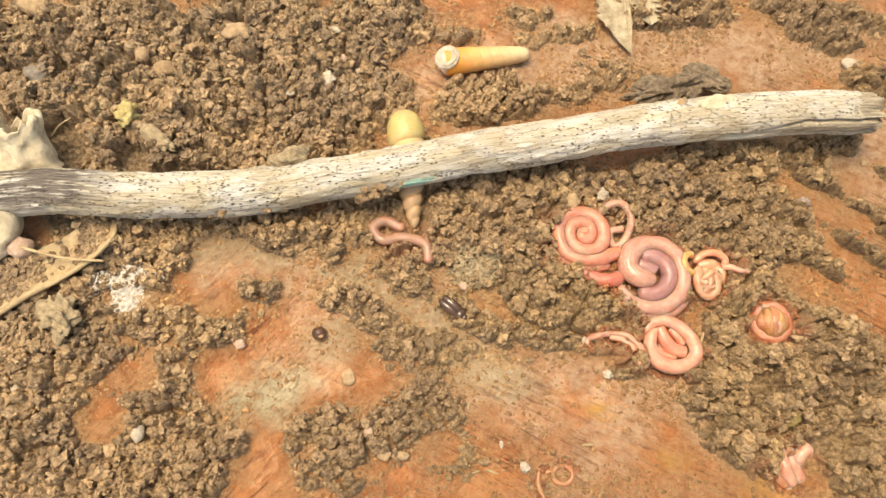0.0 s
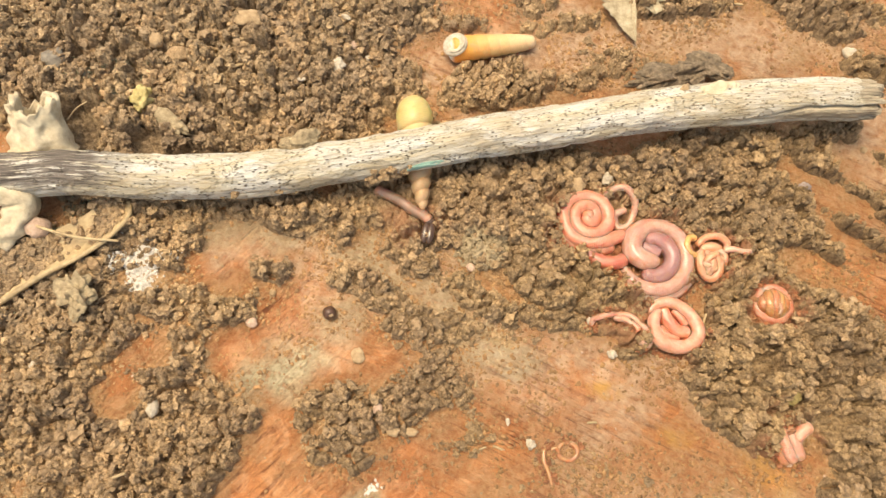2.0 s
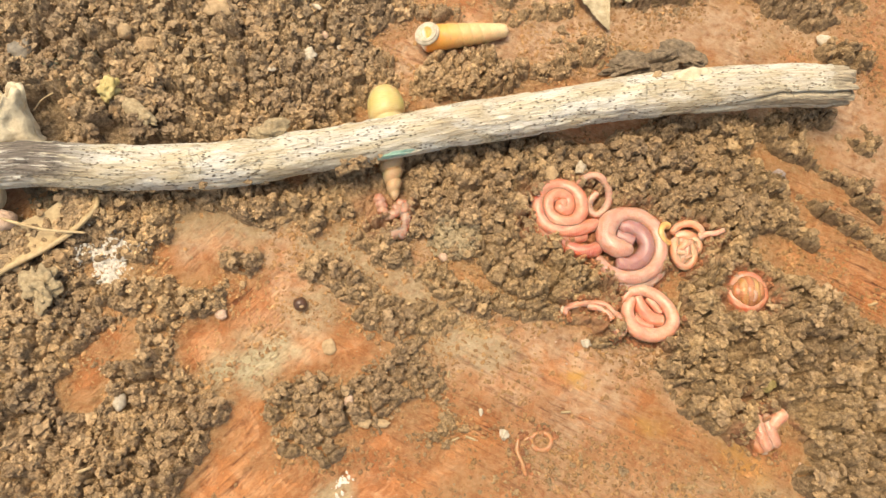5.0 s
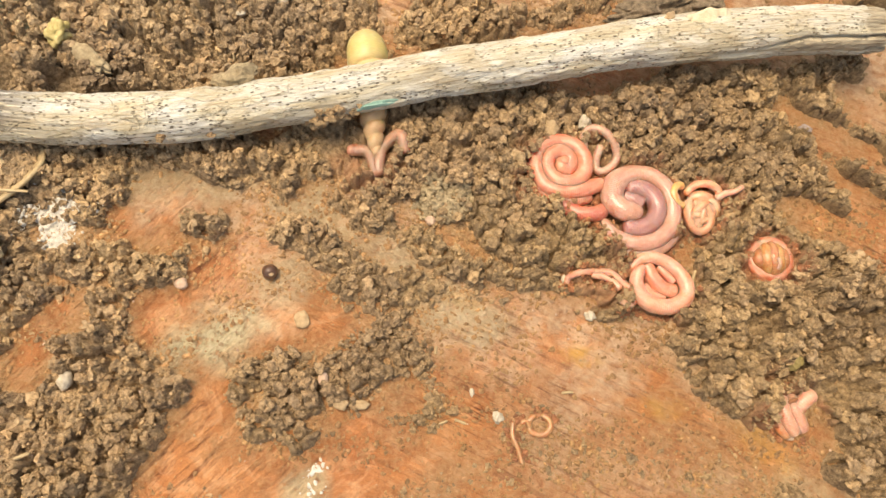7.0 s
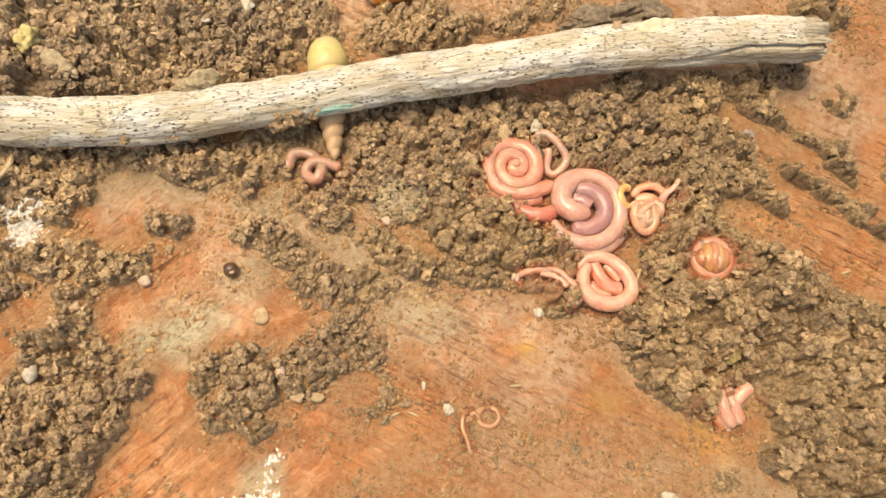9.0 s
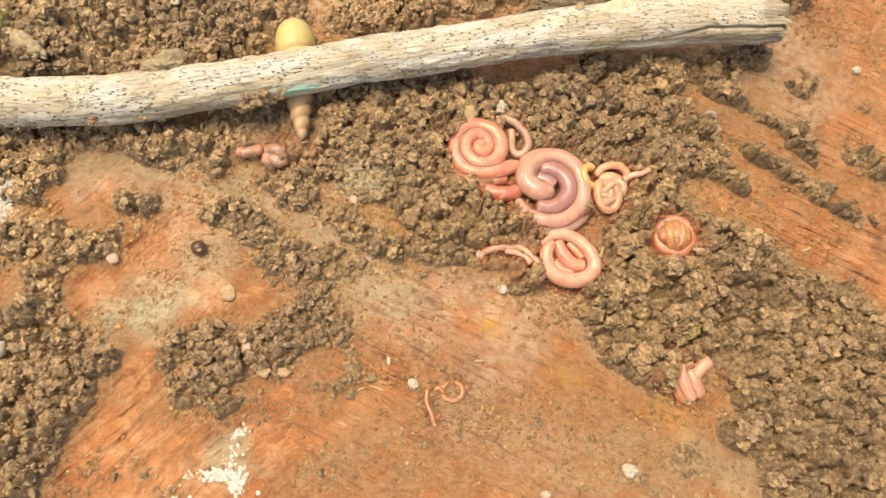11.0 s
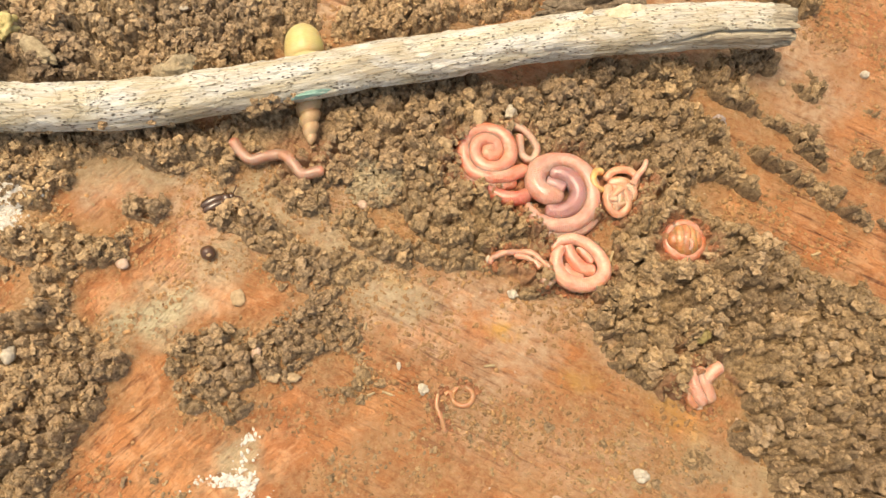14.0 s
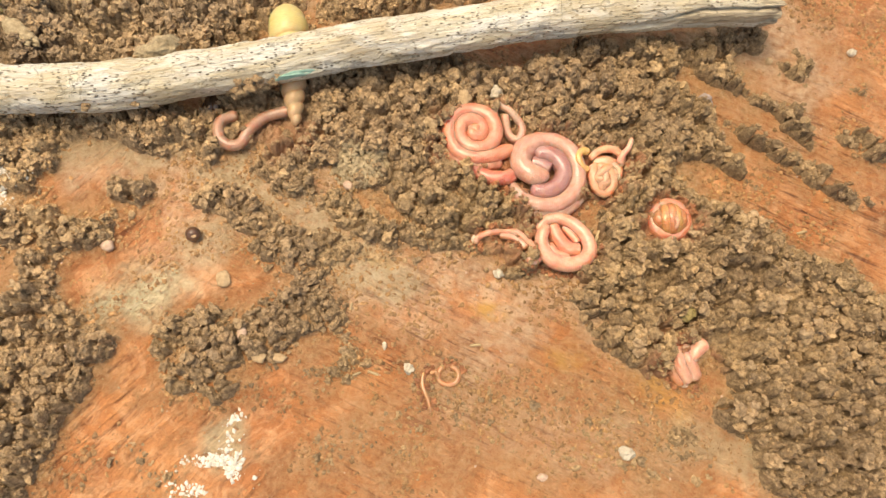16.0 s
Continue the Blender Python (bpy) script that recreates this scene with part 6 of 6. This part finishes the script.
crawl(13.8, (-18.3, 0.2), (-14.1, -1.2), (-11.8, 2.1), (-9.2, 1.1), (-7.5, -2.5), (-6.9, -5.1))
crawl(14, (-18.5, 5.1), (-17.2, 3.1), (-15.4, 1.8), (-13.0, 2.5), (-10.1, 2.8), (-8.2, 0.9), (-6.3, -1.4), (-3.4, -0.8))
crawl(14.2, (-17.9, 6.1), (-15.3, 3.3), (-11.1, 1.5), (-8.5, -0.3), (-6.0, -2.1), (-2.7, -0.9))
crawl(14.5, (-18.3, 6.0), (-15.3, 2.2), (-11.3, 1.1), (-7.4, -0.5), (-4.9, -2.9), (-2.4, -2.6))
crawl(15, (-18.5, 4.6), (-16.9, 2.3), (-14.7, 0.7), (-11.2, 1.3), (-6.4, 1.7), (-3.4, 2.3), (-2.5, 5.0), (-0.4, 6.0), (2.0, 4.7), (2.7, 1.0))
crawl(15.5, (-19.3, 5.4), (-16.7, 1.8), (-12.6, 1.4), (-8.5, 2.7), (-6.9, 4.5), (-5.9, 5.4))
crawl(16, (-16.2, 6.9), (-18.3, 5.6), (-18.4, 2.9), (-16.9, 1.3), (-14.5, 1.6), (-12.9, 4.2), (-10.5, 6.5), (-6.9, 7.5))

LOOPS = []


def loop(t, *points):
    """The line of the thin worm beside the red coil."""
    LOOPS.append((t, points))


loop(0, (28.8, 4.6), (30.4, 8.0), (33.5, 8.8), (35.4, 6.0), (34.3, 2.4), (32.2, 1.1), (31.6, 3.9), (33.8, 4.4))
loop(4, (28.8, 4.6), (30.4, 8.0), (33.3, 8.7), (35.4, 6.0), (34.5, 2.4), (32.5, 1.5), (31.6, 3.9), (33.2, 5.4))
loop(8, (30.6, 5.6), (30.3, 8.5), (31.8, 9.4), (34.7, 7.0), (35.7, 4.3), (33.6, 2.3), (32.2, 3.0), (32.8, 6.4))
loop(12, (30.8, 3.4), (29.9, 6.7), (30.7, 8.3), (33.4, 6.8), (35.1, 3.8), (33.8, 1.8), (32.3, 2.9), (32.0, 6.1))
loop(16, (31.1, 3.7), (30.1, 6.6), (30.6, 8.2), (32.8, 7.1), (35.0, 4.0), (34.1, 1.7), (32.7, 2.8), (32.0, 6.0))

CRAWLER = jointed("worm", "thin brownish-pink worm wriggling on soil beside the twig", -8, 4, 24, 1.0, 2.5, W_CRAWL)
THIN = jointed("worm", "thin pink worm looped beside the red coil", 32.4, 5.4, 26, 0.72, 1.8, W_FLESH)
TAIL = place_mesh("tail", tube_mesh("tail", spline([(0, 0, 0), (1.5, 0.25, 0.5), (3.2, 0.1, 0.7), (5.0, 0.5, 0.6)], 40), rounded(40, 0.55, 0.5, 1.5) * np.linspace(1.2, 0.75, 40), W_PALE, 14), None)
TAIL.parent = TANGLE
for v in TAIL.data.vertices:
    v.co.x += 2.45 * MM
tagged(TAIL, "pale waving tail")

BUG_ROWS = [
    (0, 2.0, -10.6, -41),
    (0.3, -7.7, -10.5, 0),
    (0.5, -8.8, -7.2, 67),
    (0.8, -8.8, -8.5, 107),
    (1, -8.7, -7.9, 101),
    (1.3, -9.6, -6.0, 95),
    (1.5, -7.7, -1.9, 53),
    (1.8, -4.6, 0.7, 67),
    (2, -4.0, 0.7, 80),
    (2.5, -2.7, 0.2, 120),
    (3, -3.3, -0.2, 139),
    (3.5, -5.0, 4.7, 129),
    (4.6, -15.0, 15.5, 148),
    (6.3, -23.6, 14.1, 169),
    (9, -36.4, 12.3, 193),
    (9.7, -39.7, 12.1, 221),
    (11.3, -43.7, 11.7, 292),
    (11.8, -31.0, -2.3, 301),
    (12, -31.1, -3.1, 305),
    (12.5, -27.9, -8.6, 293),
    (12.8, -27.9, -8.4, 288),
    (13, -27.6, -6.0, 315),
    (13.5, -24.5, -5.7, 369),
    (13.8, -21.8, -7.0, 388),
    (14.2, -20.6, -4.4, 385),
    (14.6, -21.4, -4.7, 399),
    (15, -19.8, -0.7, 458),
    (15.5, -20.7, 4.6, 461),
    (16, -20.0, 10.9, 452),
]


def key_body(made, rows, rise, reach=0.0):
    root, parts = made
    keyed = [[] for _ in parts]
    for t, pts in rows:
        line = spline([(*p, 0) for p in pts], len(parts) + 1)
        z = np.array([top_of(a, b) for a, b, _ in line]) + rise
        # the body lifts over itself where it crosses
        for i in range(len(line)):
            for j in range(i - 4):
                if np.hypot(*(line[i, :2] - line[j, :2])) < 1.2:
                    z[i] = max(z[i], z[j] + 0.9)
        z = np.convolve(np.pad(z, 2, mode="edge"), [0.15, 0.2, 0.3, 0.2, 0.15], "valid")
        line[:, 2] = z
        for k in range(len(parts)):
            a, b = line[k] * MM, line[k + 1] * MM
            d = Vector(b - a)
            keyed[k].append((t, Matrix.Translation(Vector((a + b) / 2) - root.location) @ d.to_track_quat("X", "Z").to_matrix().to_4x4()))
    for ob, r in zip(parts, keyed):
        # turns between rows stay small: long swings are shared out over in-between rows
        full = [r[0]]
        for (t0, m0), (t1, m1) in zip(r, r[1:]):
            q0, q1 = m0.to_quaternion(), m1.to_quaternion()
            steps = int(q0.rotation_difference(q1).angle / radians(80)) + 1
            for s in range(1, steps):
                f = s / steps
                full.append((t0 + (t1 - t0) * f, Matrix.Translation(m0.translation.lerp(m1.translation, f)) @ q0.slerp(q1, f).to_matrix().to_4x4()))
            full.append((t1, m1))
        walk(ob, full)


# ---- the paler crumbling clod beside the shell's tip ----
def build_pale_clod():
    r = np.random.default_rng(77)
    a, d = r.uniform(0, 2 * np.pi, 420), np.sqrt(r.random(420))
    x, y = 5.9 + 5.0 * d * np.cos(a), -2.6 + 3.9 * d * np.sin(a)
    z = np.array([top_of(p, q) for p, q in zip(x, y)]) + 1.1 * (1 - d**2) + 0.1
    scatter("crumbling_clod", np.column_stack([x, y, z]), 0.26 + 0.5 * r.random(420) ** 2, lumps(8, 1, 0.5), HUSK, "paler tan crumbling clod of soil grains", "soil")


build_pale_clod()


def motions():
    key_body(CRAWLER, CRAWLS, 1.0)
    key_body(THIN, LOOPS, 1.0)
    rows = []
    for t, x, y, deg in BUG_ROWS:
        rows.append((t, pose(x * MM, y * MM, (top_of(x, y) - 0.1) * MM, 0, 0, deg)))
    walk(BUG, rows)
    jx, jy = 51.8, -3.1
    at = Vector((jx * MM, jy * MM, 2.3 * MM)) - TANGLE.location
    rows = []
    for t, deg, tilt in ((0, -18, 0), (2, -12, -4), (4, 4, -6), (6.3, 10, -8), (7, 16, -8), (8, 42, -12), (9, 42, -12), (9.5, 24, -10), (11.8, 10, -8), (12.5, 8, -6), (13, 14, -8), (13.5, 26, -10), (14.5, 72, -14), (15, 70, -14), (16, 55, -12)):
        rows.append((t, Matrix.Translation(at) @ pose(0, 0, 0, 0, tilt, deg)))
    walk(TAIL, rows)


motions()
